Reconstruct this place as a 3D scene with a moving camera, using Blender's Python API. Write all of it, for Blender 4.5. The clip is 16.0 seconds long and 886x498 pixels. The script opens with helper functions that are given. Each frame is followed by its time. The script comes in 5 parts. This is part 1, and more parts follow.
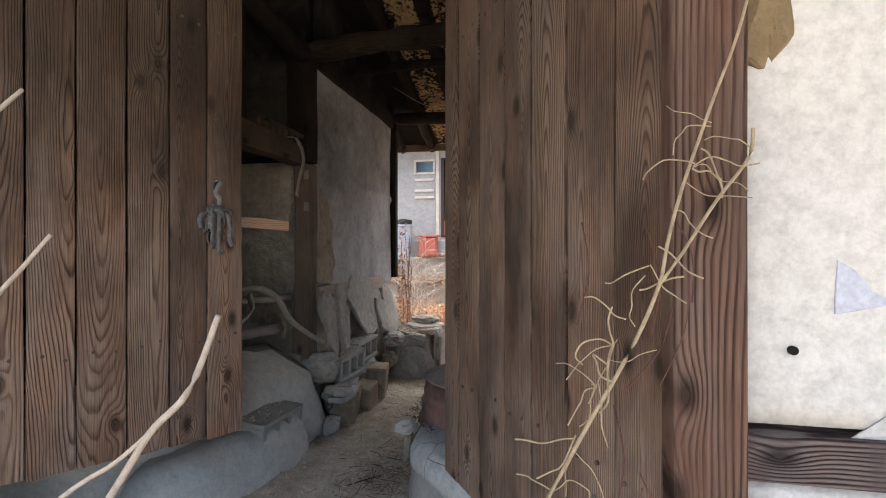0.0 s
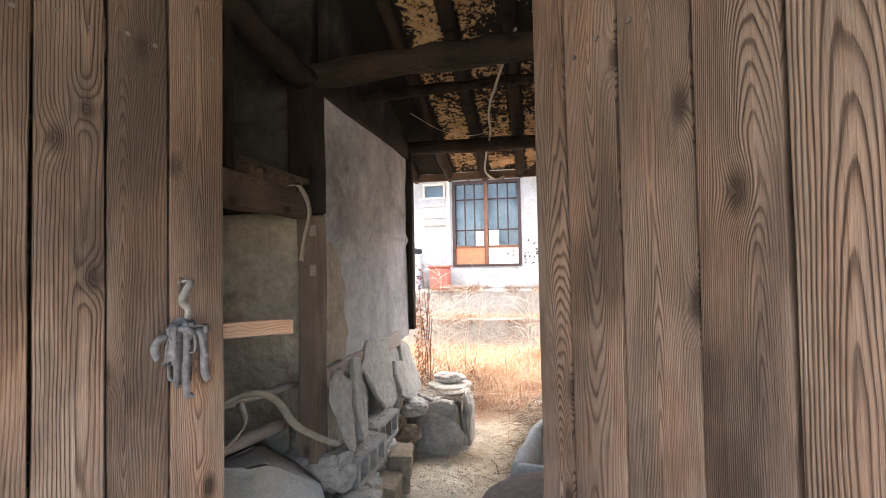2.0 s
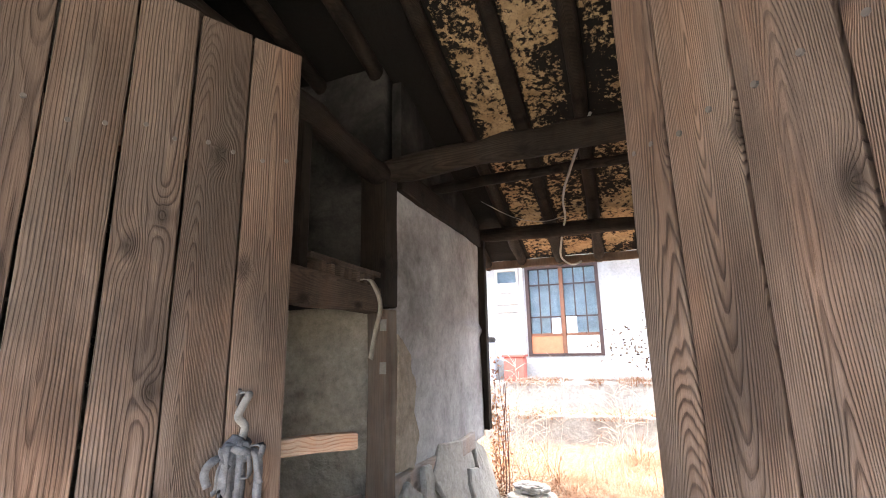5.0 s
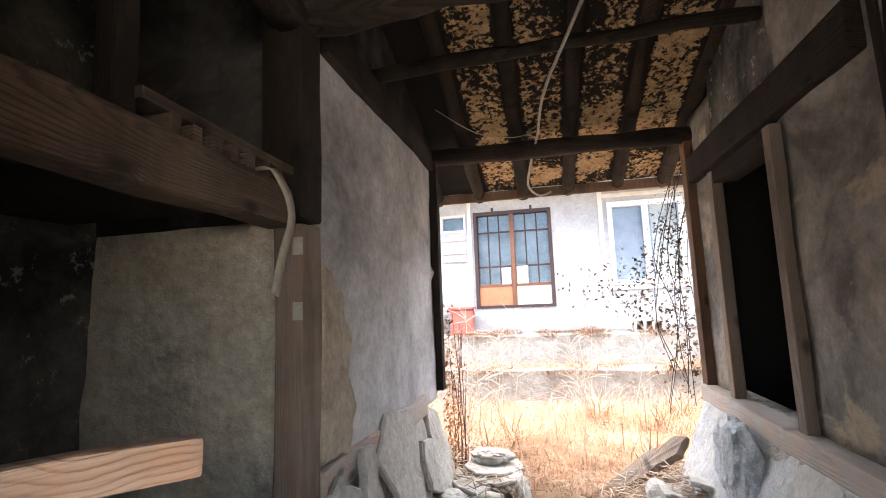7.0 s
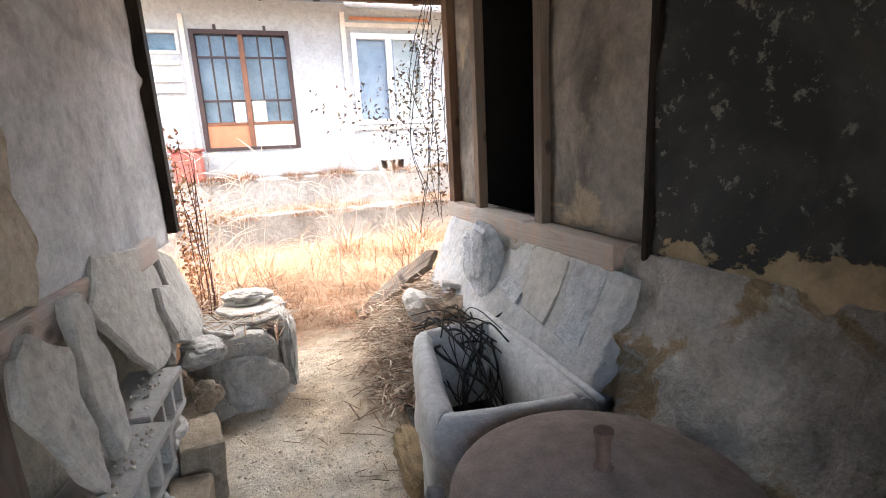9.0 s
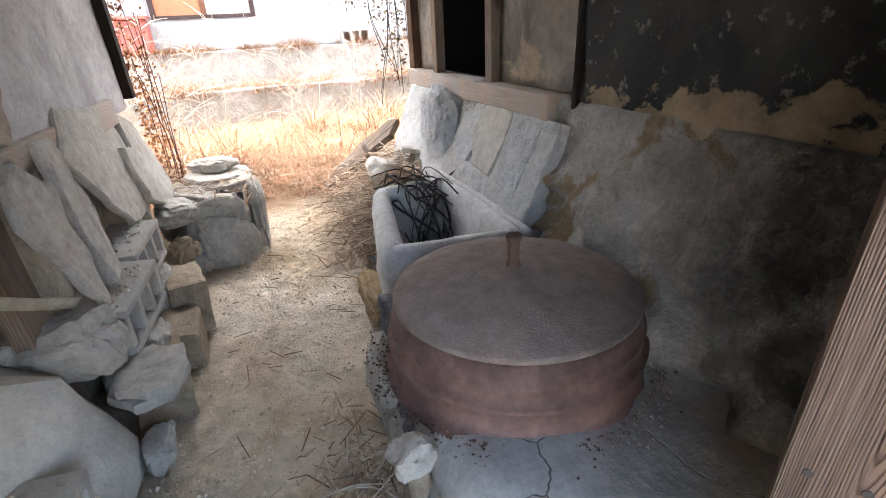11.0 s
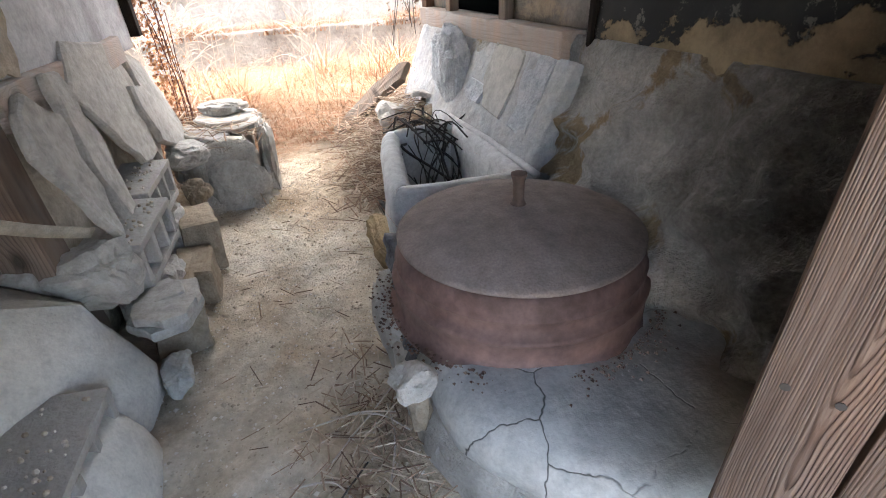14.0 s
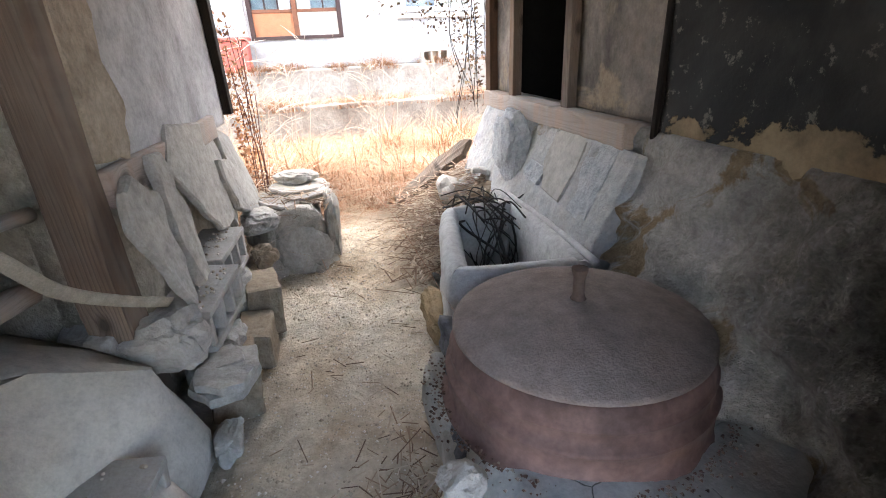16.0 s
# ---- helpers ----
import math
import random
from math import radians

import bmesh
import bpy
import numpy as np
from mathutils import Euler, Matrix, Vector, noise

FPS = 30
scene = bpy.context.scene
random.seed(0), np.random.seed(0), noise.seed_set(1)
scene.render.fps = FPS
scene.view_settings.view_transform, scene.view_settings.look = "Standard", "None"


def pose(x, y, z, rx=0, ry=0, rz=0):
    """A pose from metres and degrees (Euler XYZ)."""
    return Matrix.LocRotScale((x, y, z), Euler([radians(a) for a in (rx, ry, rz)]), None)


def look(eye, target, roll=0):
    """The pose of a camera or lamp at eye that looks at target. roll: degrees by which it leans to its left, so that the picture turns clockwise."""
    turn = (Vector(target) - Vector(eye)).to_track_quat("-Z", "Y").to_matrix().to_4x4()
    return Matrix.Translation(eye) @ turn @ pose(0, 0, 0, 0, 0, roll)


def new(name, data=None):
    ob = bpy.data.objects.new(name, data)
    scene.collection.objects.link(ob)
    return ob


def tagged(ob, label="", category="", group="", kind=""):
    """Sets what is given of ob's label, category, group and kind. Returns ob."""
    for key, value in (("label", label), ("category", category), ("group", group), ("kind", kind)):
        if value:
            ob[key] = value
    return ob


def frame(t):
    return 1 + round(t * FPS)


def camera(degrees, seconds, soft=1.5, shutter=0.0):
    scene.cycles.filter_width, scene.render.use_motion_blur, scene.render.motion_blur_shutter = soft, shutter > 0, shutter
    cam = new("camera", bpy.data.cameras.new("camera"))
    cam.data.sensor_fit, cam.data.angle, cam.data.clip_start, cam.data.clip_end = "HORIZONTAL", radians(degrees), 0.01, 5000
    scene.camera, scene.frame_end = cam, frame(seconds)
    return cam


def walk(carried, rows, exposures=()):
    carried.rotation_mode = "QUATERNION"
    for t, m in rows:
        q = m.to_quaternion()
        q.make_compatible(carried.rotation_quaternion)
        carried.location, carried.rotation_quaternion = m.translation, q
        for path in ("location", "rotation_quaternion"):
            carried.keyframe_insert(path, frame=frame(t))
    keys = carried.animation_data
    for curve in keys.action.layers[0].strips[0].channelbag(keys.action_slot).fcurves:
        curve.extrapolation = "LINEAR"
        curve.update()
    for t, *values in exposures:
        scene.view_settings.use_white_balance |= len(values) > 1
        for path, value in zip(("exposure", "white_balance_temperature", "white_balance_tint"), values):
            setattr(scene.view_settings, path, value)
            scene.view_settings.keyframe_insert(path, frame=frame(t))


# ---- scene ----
cam = camera(87.2, 16.0, soft=1.0)
METRES, EYE, TILT, LEAN, TURN = 3.2, 1.265, 0.0, 0.0, 11.5
ROWS = [
    (0.0, 0.0, 0.0, 0.0, 0.0, 0.0, -0.0),
    (0.5, -0.0136, 0.1144, -0.0034, -0.79, -0.98, 0.39),
    (1.0, -0.0362, 0.1953, 0.05, -1.35, -2.65, 0.57),
    (1.5, -0.0634, 0.2168, 0.0728, -0.92, -2.06, 0.79),
    (2.0, -0.0739, 0.2096, 0.1011, -0.03, 1.66, 1.11),
    (2.5, -0.0756, 0.1969, 0.1206, 1.17, 6.38, 1.28),
    (3.0, -0.0791, 0.1887, 0.1269, 2.38, 10.25, 1.26),
    (5.5, -0.0899, 0.2959, 0.1191, 9.22, 12.2, 1.03),
    (6.0, -0.1193, 0.3497, 0.1192, 8.47, 10.38, 1.21),
    (6.5, -0.137, 0.4278, 0.1023, 6.6, 8.88, 1.48),
    (7.0, -0.1348, 0.5238, 0.0913, 1.26, 7.07, 2.1),
    (7.5, -0.143, 0.5679, 0.0797, -7.21, 3.99, 2.39),
    (8.0, -0.1606, 0.6198, 0.0736, -16.42, -0.32, 2.85),
    (8.5, -0.1483, 0.646, 0.0504, -24.17, -5.94, 3.0),
    (9.0, -0.1561, 0.6256, 0.0261, -29.98, -11.97, 2.94),
    (9.5, -0.1609, 0.5942, 0.0174, -31.99, -15.73, 2.96),
    (12.0, -0.1693, 0.531, -0.0191, -32.93, -30.28, 2.5),
    (12.5, -0.169, 0.5253, -0.0218, -32.99, -31.34, 2.5),
    (13.0, -0.1682, 0.526, -0.0206, -32.56, -31.5, 2.54),
    (13.5, -0.1669, 0.5288, -0.0188, -31.95, -31.44, 2.57),
    (14.0, -0.1667, 0.533, -0.0182, -31.09, -31.04, 2.6),
    (14.5, -0.166, 0.5372, -0.0148, -29.84, -30.03, 2.61),
    (15.0, -0.167, 0.5403, -0.0085, -28.13, -28.29, 2.64),
    (15.5, -0.1668, 0.5428, -0.0018, -26.14, -25.97, 2.65),
    (16.0, -0.1669, 0.5448, 0.0055, -24.14, -23.34, 2.58),
]
walk(cam, [(t, pose(0, 0, EYE, TILT, LEAN, TURN) @ pose(METRES * x, METRES * y, METRES * z, 90 + pitch, roll, yaw)) for t, x, y, z, yaw, pitch, roll in ROWS],
     [(0.0, 2.1, 6700, 10), (0.5, 3.05, 6700, 10), (1.0, 3.35, 6700, 10), (1.5, 3.4, 6700, 10), (2.5, 3.2, 6600, 10), (3.0, 3.25, 6450, 10), (5.5, 3.68, 6300, 10), (7.0, 3.45, 6400, 10), (8.5, 3.4, 6500, 10), (12.0, 3.55, 6600, 10), (16.0, 3.5, 6450, 10)])


# ---- world and light ----
world = bpy.data.worlds.new("sky")
scene.world = world
world.use_nodes = True
wn = world.node_tree
sky = wn.nodes.new("ShaderNodeTexSky")
sky.sky_type = "NISHITA"
sky.sun_disc = False
sky.sun_elevation = radians(76)
sky.sun_rotation = radians(-4)
sky.dust_density = 4.0
wn.links.new(sky.outputs[0], wn.nodes["Background"].inputs[0])
wn.nodes["Background"].inputs[1].default_value = 0.15
sun_data = bpy.data.lights.new("sun", "SUN")
sun_data.energy, sun_data.angle, sun_data.color = 3.0, radians(130), (1.0, 0.96, 0.9)
sun = new("sun", sun_data)
sun.matrix_world = look((0, 0, 0), (0.02, -0.24, -0.97))


# ---- materials ----
class Nodes:
    """A small helper to write node trees in few lines."""

    def __init__(self, name):
        self.m = bpy.data.materials.new(name)
        self.m.use_nodes = True
        self.t = self.m.node_tree
        self.b = self.t.nodes["Principled BSDF"]

    def add(self, kind, values=None, operation="", data_type="", blend_type=""):
        n = self.t.nodes.new("ShaderNode" + kind)
        if operation:
            n.operation = operation
        if data_type:
            n.data_type = data_type
        if blend_type:
            n.blend_type = blend_type
        for k, v in (values or {}).items():
            if hasattr(v, "links"):
                self.t.links.new(v, n.inputs[k])
            else:
                n.inputs[k].default_value = v
        return n

    def link(self, a, b):
        self.t.links.new(a, b)

    def coords(self, scale=(1, 1, 1), shift=True):
        co = self.add("TexCoord").outputs["Object"]
        if shift:
            rnd = self.add("ObjectInfo").outputs["Random"]
            off = self.add("VectorMath", {0: (37.0, 17.0, 53.0)}, operation="SCALE")
            self.link(rnd, off.inputs["Scale"])
            co = self.add("VectorMath", {0: co, 1: off.outputs[0]}, operation="ADD").outputs[0]
        return self.add("Mapping", {"Vector": co, "Scale": scale}).outputs[0]

    def noise(self, vec, scale, detail=5.0, rough=0.55, dist=0.0):
        return self.add("TexNoise", {"Vector": vec, "Scale": scale, "Detail": detail, "Roughness": rough, "Distortion": dist}).outputs["Fac"]

    def ramp(self, fac, *stops):
        r = self.add("ValToRGB", {"Fac": fac})
        els = r.color_ramp.elements
        while len(els) < len(stops):
            els.new(0.5)
        for e, (p, c) in zip(els, stops):
            e.position = p
            e.color = (*c, 1) if len(c) == 3 else (c[0], c[0], c[0], 1)
        return r.outputs["Color"]

    def mix(self, fac, a, b, mode="MIX"):
        n = self.add("Mix", data_type="RGBA", blend_type=mode)
        for sock, v in ((n.inputs[0], fac), (n.inputs[6], a), (n.inputs[7], b)):
            if hasattr(v, "links"):
                self.link(v, sock)
            else:
                sock.default_value = v if isinstance(v, float) else (*v, 1)
        return n.outputs[2]

    def math(self, op, a, b=0.0):
        n = self.add("Math", operation=op)
        for i, v in enumerate((a, b)):
            if hasattr(v, "links"):
                self.link(v, n.inputs[i])
            else:
                n.inputs[i].default_value = v
        return n.outputs[0]

    def done(self, color, rough=0.8, bump=None, strength=0.5, distance=0.01, metal=0.0, spec=0.3):
        if hasattr(color, "links"):
            self.link(color, self.b.inputs["Base Color"])
        else:
            self.b.inputs["Base Color"].default_value = (*color, 1)
        if hasattr(rough, "links"):
            self.link(rough, self.b.inputs["Roughness"])
        else:
            self.b.inputs["Roughness"].default_value = rough
        self.b.inputs["Metallic"].default_value = metal
        self.b.inputs["Specular IOR Level"].default_value = spec
        if bump is not None:
            n = self.add("Bump", {"Height": bump, "Strength": strength, "Distance": distance})
            self.link(n.outputs[0], self.b.inputs["Normal"])
        return self.m


def wood(name, dark, mid, light, ring=0.0085, sooty=0.3, along=2, bump=0.5, knots=1.0, smoke=0.0, grain=1.0):
    """Weathered flat-sawn softwood: growth rings cut into arches along one axis, knots, grey raised lines, stains."""
    n = Nodes(name)
    sep = n.add("SeparateXYZ", {0: n.add("TexCoord").outputs["Object"]})
    long, across, deep = {2: ("Z", "X", "Y"), 1: ("Y", "Z", "X"), 0: ("X", "Z", "Y")}[along]
    rnd = n.add("ObjectInfo").outputs["Random"]
    seed = n.math("MULTIPLY", rnd, 97.0)
    lo, ac, dp = sep.outputs[long], sep.outputs[across], sep.outputs[deep]
    v = n.add("CombineXYZ", {0: n.math("ADD", n.math("MULTIPLY", ac, 1.0), seed), 1: n.math("MULTIPLY", lo, 0.17), 2: n.math("ADD", dp, seed)}).outputs[0]
    warp = n.noise(v, 3.0, 2.0, 0.5)
    wob = n.noise(v, 16.0, 2.0, 0.5)
    # the pith runs behind the board and slants through it, so the rings open into long arches
    heart = n.math("ADD", 0.03, n.math("MULTIPLY", n.math("FRACT", n.math("MULTIPLY", rnd, 7.31)), 0.1))
    dx = n.math("SUBTRACT", ac, heart)
    slant = n.math("MULTIPLY", n.math("SUBTRACT", lo, n.math("MULTIPLY", n.math("FRACT", n.math("MULTIPLY", rnd, 13.7)), 2.2)), 0.045)
    dd = n.math("ADD", slant, n.math("MULTIPLY", n.math("SUBTRACT", warp, 0.5), 0.2))
    r = n.math("SQRT", n.math("ADD", n.math("MULTIPLY", dx, dx), n.math("MULTIPLY", dd, dd)))
    r = n.math("ADD", r, n.math("MULTIPLY", wob, 0.016))
    kv = n.add("CombineXYZ", {0: n.math("ADD", n.math("MULTIPLY", ac, 4.2), n.math("MULTIPLY", seed, 1.37)), 1: n.math("ADD", n.math("MULTIPLY", lo, 2.2), seed), 2: seed}).outputs[0]
    vor = n.add("TexVoronoi", {"Vector": kv, "Scale": 1.0})
    vor.voronoi_dimensions = "2D"
    kd = vor.outputs["Distance"]
    knot = n.math("MULTIPLY", n.math("POWER", n.math("MAXIMUM", n.math("SUBTRACT", 1.0, n.math("MULTIPLY", kd, 4.2)), 0.0), 2.0), knots)
    r = n.math("ADD", r, n.math("MULTIPLY", knot, 0.028))
    s2 = [95.0, 0.005, 95.0]
    s2[along] = 3.0
    fine = n.noise(n.coords(s2), 1.0, 5.0, 0.7)
    s3 = [330.0, 0.005, 330.0]
    s3[along] = 7.0
    fibre = n.noise(n.coords(s3), 1.0, 3.0, 0.6)
    phase = n.math("FRACT", n.math("ADD", n.math("DIVIDE", r, n.math("MULTIPLY", n.math("ADD", 0.6, rnd), 1.6 * ring)), n.math("MULTIPLY", fine, 0.22)))
    tri = n.ramp(phase, (0.0, (0.85,)), (0.3, (1.0,)), (0.6, (0.72,)), (0.8, (0.0,)), (0.9, (0.05,)), (1.0, (0.85,)))
    wear = n.noise(n.coords((5.0, 5.0, 1.2)), 1.6, 5.0, 0.65)
    depth = n.ramp(wear, (0.36, (0.2,)), (0.6, (0.85,)))
    soft = n.math("ADD", 0.3, n.math("MULTIPLY", n.math("SUBTRACT", tri, 0.55), n.math("MULTIPLY", depth, grain)))
    line = n.math("ADD", soft, n.math("ADD", n.math("MULTIPLY", n.math("SUBTRACT", fine, 0.25), 0.5), n.math("MULTIPLY", n.math("SUBTRACT", fibre, 0.36), 0.42)))
    col = n.ramp(line, (0.1, dark), (0.45, mid), (0.85, light))
    big = n.noise(n.coords((1.6, 1.6, 0.7)), 1.8, 5.0, 0.65)
    tone = n.noise(n.coords((4.0, 4.0, 0.8)), 2.0, 4.0, 0.6)
    col = n.mix(n.ramp(tone, (0.42, (0.0,)), (0.66, (0.75,))), col, n.mix(1.0, col, (1.16, 0.93, 0.78), "MULTIPLY"))
    grey = n.noise(n.coords((3.0, 3.0, 0.9)), 2.3, 6.0, 0.65)
    col = n.mix(n.ramp(grey, (0.5, (0.0,)), (0.7, (0.45,))), col, tuple(0.55 * m + 0.45 * g for m, g in zip(mid, light)))
    col = n.mix(n.ramp(big, (0.42, (0.0,)), (0.62, (sooty,))), col, tuple(0.6 * d for d in dark))
    col = n.mix(n.ramp(knot, (0.3, (0.0,)), (0.7, (0.8,))), col, tuple(0.5 * d for d in dark))
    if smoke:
        # kitchen smoke in tongues from the head of the board, eave shade painted in
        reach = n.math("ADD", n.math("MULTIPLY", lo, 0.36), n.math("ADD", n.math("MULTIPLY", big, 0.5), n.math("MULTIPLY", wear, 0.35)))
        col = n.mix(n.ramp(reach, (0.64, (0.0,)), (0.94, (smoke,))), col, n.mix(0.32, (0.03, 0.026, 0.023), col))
    col = n.mix(0.6, col, n.ramp(rnd, (0.0, (0.6, 0.52, 0.48)), (0.35, (0.95, 0.8, 0.7)), (0.7, (0.74, 0.66, 0.62)), (1.0, (1.0, 0.9, 0.82))), "MULTIPLY")
    return n.done(col, 0.85, line, min(1.0, bump * 1.7), 0.006, spec=0.15)


def plaster(name, base, stain, soot, low, high, bumpy=0.6, scale=1.0, soot_amount=0.9, cracks=0.0, flecks=0.0, relief=0.03, blotch=None):
    """Old clay or cement plaster with blotches, pores and soot in patches."""
    n = Nodes(name)
    v = n.coords((1, 1, 1))
    big = n.noise(v, 1.3 * scale, 6.0, 0.62, 0.6)
    mid = n.noise(v, 6.0 * scale, 6.0, 0.65)
    fine = n.noise(v, 95.0, 4.0, 0.65)
    col = n.mix(n.ramp(mid, (0.35, (0.0,)), (0.68, (1.0,))), base, stain)
    col = n.mix(n.ramp(big, (low, (0.0,)), (high, (soot_amount,))), col, soot)
    if blotch:
        col = n.mix(n.ramp(n.noise(v, 2.6, 6.0, 0.65, 0.6), (0.55, (0.0,)), (0.62, (0.75,))), col, blotch)
    specks = n.noise(v, 26.0, 3.0, 0.7)
    col = n.mix(n.ramp(specks, (0.66, (0.0,)), (0.74, (0.5,))), col, stain)
    if flecks:
        col = n.mix(n.ramp(n.noise(v, 11.0, 6.0, 0.75), (0.59, (0.0,)), (0.63, (flecks,))), col, tuple(2.2 * c for c in stain))
    col = n.mix(0.3, col, n.ramp(fine, (0.25, (0.6,)), (0.6, (1.1,))), "MULTIPLY")
    grain = n.noise(v, 24.0, 5.0, 0.7)
    col = n.mix(0.55, col, n.ramp(grain, (0.3, (0.6,)), (0.58, (1.1,))), "MULTIPLY")
    h = n.math("ADD", n.math("ADD", n.math("MULTIPLY", mid, 0.8), n.math("MULTIPLY", grain, 0.07)), n.math("MULTIPLY", fine, 0.012))
    if cracks:
        warped = n.add("VectorMath", {2: v, 1: (0.12, 0.12, 0.12), 0: n.add("TexNoise", {"Vector": v, "Scale": 5.0, "Detail": 4.0}).outputs["Color"]}, operation="MULTIPLY_ADD").outputs[0]
        edge = n.add("TexVoronoi", {"Vector": warped, "Scale": cracks})
        edge.feature = "DISTANCE_TO_EDGE"
        keep = n.math("MULTIPLY", n.ramp(edge.outputs["Distance"], (0.0, (1.0,)), (0.007, (0.0,))), n.ramp(big, (0.44, (0.0,)), (0.5, (0.9,))))
        col = n.mix(keep, col, (0.02, 0.018, 0.016))
        h = n.math("SUBTRACT", h, n.math("MULTIPLY", keep, 0.6))
    return n.done(col, 0.92, h, bumpy, relief, spec=0.15)


def plain(name, color, rough=0.7, vary=0.25, scale=9.0, bump=0.25, metal=0.0, spec=0.3):
    n = Nodes(name)
    v = n.coords((1, 1, 1))
    a = n.noise(v, scale, 6.0, 0.65)
    b = n.noise(v, scale * 9, 4.0, 0.6)
    dark = tuple(c * (1 - vary * 1.6) for c in color)
    col = n.mix(n.ramp(a, (0.3, (0.0,)), (0.7, (1.0,))), dark, tuple(min(1, c * (1 + vary * 0.4)) for c in color))
    col = n.mix(0.5, col, n.ramp(b, (0.3, (0.5,)), (0.7, (1.0,))), "MULTIPLY")
    return n.done(col, rough, n.math("ADD", a, n.math("MULTIPLY", b, 0.5)), bump, 0.008, metal, spec)


# smoke sets how strongly soot and painted eave shade darken the door heads
M_DOOR = wood("weathered_door_wood", (0.042, 0.029, 0.024), (0.18, 0.136, 0.11), (0.4, 0.335, 0.28), 0.0034, 0.6, smoke=0.7, grain=0.58)
M_DOOR_SMOKE_SHADE = wood("smoke_shaded_door_wood", (0.042, 0.029, 0.024), (0.18, 0.136, 0.11), (0.4, 0.335, 0.28), 0.0034, 0.5, smoke=1.0, grain=0.58)
M_POST = wood("old_post_wood", (0.035, 0.022, 0.018), (0.12, 0.08, 0.066), (0.26, 0.2, 0.17), 0.005, 0.3, grain=0.65)
M_POST_IN = wood("brown_timber", (0.05, 0.034, 0.024), (0.15, 0.1, 0.07), (0.26, 0.19, 0.14), 0.005, 0.5, grain=0.3)
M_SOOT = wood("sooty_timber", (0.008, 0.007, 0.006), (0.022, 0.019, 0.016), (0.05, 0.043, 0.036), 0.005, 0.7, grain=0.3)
M_SOOT_Y = wood("sooty_beam", (0.008, 0.007, 0.006), (0.022, 0.019, 0.016), (0.055, 0.047, 0.04), 0.005, 0.6, along=1, grain=0.3)
M_SOOT_X = wood("sooty_log", (0.008, 0.007, 0.006), (0.022, 0.019, 0.016), (0.055, 0.048, 0.042), 0.005, 0.6, along=0, grain=0.3)
M_LOFT = wood("loft_beam_wood", (0.03, 0.024, 0.02), (0.1, 0.08, 0.064), (0.2, 0.165, 0.135), 0.005, 0.5, along=1, grain=0.3)
M_SILL = wood("dusty_sill_wood", (0.29, 0.28, 0.262), (0.4, 0.388, 0.37), (0.5, 0.49, 0.47), 0.005, 0.15, along=1, grain=0.3)
M_JAMB = wood("dusty_jamb_wood", (0.1, 0.086, 0.074), (0.19, 0.168, 0.145), (0.3, 0.275, 0.245), 0.005, 0.35, grain=0.3)
M_BAR = wood("fresh_split_wood", (0.24, 0.13, 0.07), (0.42, 0.31, 0.23), (0.58, 0.5, 0.42), 0.005, 0.0, along=0, grain=0.3)
M_FRONT = wood("dark_sill_wood", (0.03, 0.024, 0.026), (0.09, 0.075, 0.078), (0.22, 0.2, 0.2), 0.005, 0.2, along=0)
M_WHITE = plaster("whitewash", (0.68, 0.675, 0.645), (0.645, 0.635, 0.605), (0.5, 0.49, 0.45), 0.6, 0.8, 0.1, 1.0, 0.6, relief=0.015)
M_FACADE = plaster("weathered_whitewash", (0.375, 0.373, 0.364), (0.335, 0.328, 0.318), (0.25, 0.235, 0.21), 0.56, 0.75, 0.3, 1.0, 0.6)
M_GREYPL = plaster("grey_smooth_plaster", (0.5, 0.5, 0.505), (0.38, 0.375, 0.375), (0.13, 0.122, 0.115), 0.45, 0.7, 0.35, 0.9, 0.8)
M_RECESS = plaster("clay_plaster", (0.5, 0.46, 0.38), (0.36, 0.32, 0.26), (0.05, 0.045, 0.04), 0.5, 0.75, 1.0, 1.2, 0.8, relief=0.06)
M_DARKPL = plaster("sooty_dim_plaster", (0.075, 0.073, 0.068), (0.16, 0.15, 0.13), (0.022, 0.022, 0.022), 0.42, 0.6, 0.5, 1.3, 0.9, 0.0, 0.8)
M_BLACKPL = plaster("soot_black_plaster", (0.04, 0.039, 0.037), (0.075, 0.07, 0.062), (0.011, 0.011, 0.011), 0.4, 0.58, 0.5, 1.3, 0.95)
M_SMOKEPL = plaster("smoked_plaster", (0.24, 0.22, 0.2), (0.34, 0.3, 0.25), (0.06, 0.055, 0.05), 0.42, 0.62, 0.5, 1.3, 0.8, blotch=(0.36, 0.29, 0.2))
M_MUD = plaster("rough_clay", (0.52, 0.485, 0.43), (0.36, 0.33, 0.285), (0.2, 0.18, 0.155), 0.5, 0.75, 1.0, 1.0, 0.75, relief=0.06)
M_OCHRE = plaster("ochre_clay", (0.3, 0.22, 0.125), (0.2, 0.15, 0.09), (0.06, 0.05, 0.04), 0.6, 0.8, 1.0, 2.0, 0.6)
M_CLAY = plaster("bare_brown_clay", (0.42, 0.365, 0.29), (0.33, 0.28, 0.215), (0.15, 0.12, 0.09), 0.5, 0.75, 0.8, 3.0, 0.6, relief=0.03)
M_CLAYWASH = plaster("smooth_beige_clay", (0.5, 0.475, 0.43), (0.44, 0.415, 0.37), (0.34, 0.32, 0.28), 0.55, 0.8, 0.25, 1.5, 0.5, relief=0.015)
M_CEMENT = plaster("old_cement", (0.6, 0.6, 0.585), (0.48, 0.475, 0.46), (0.3, 0.285, 0.26), 0.55, 0.8, 0.5, 1.5, 0.6)
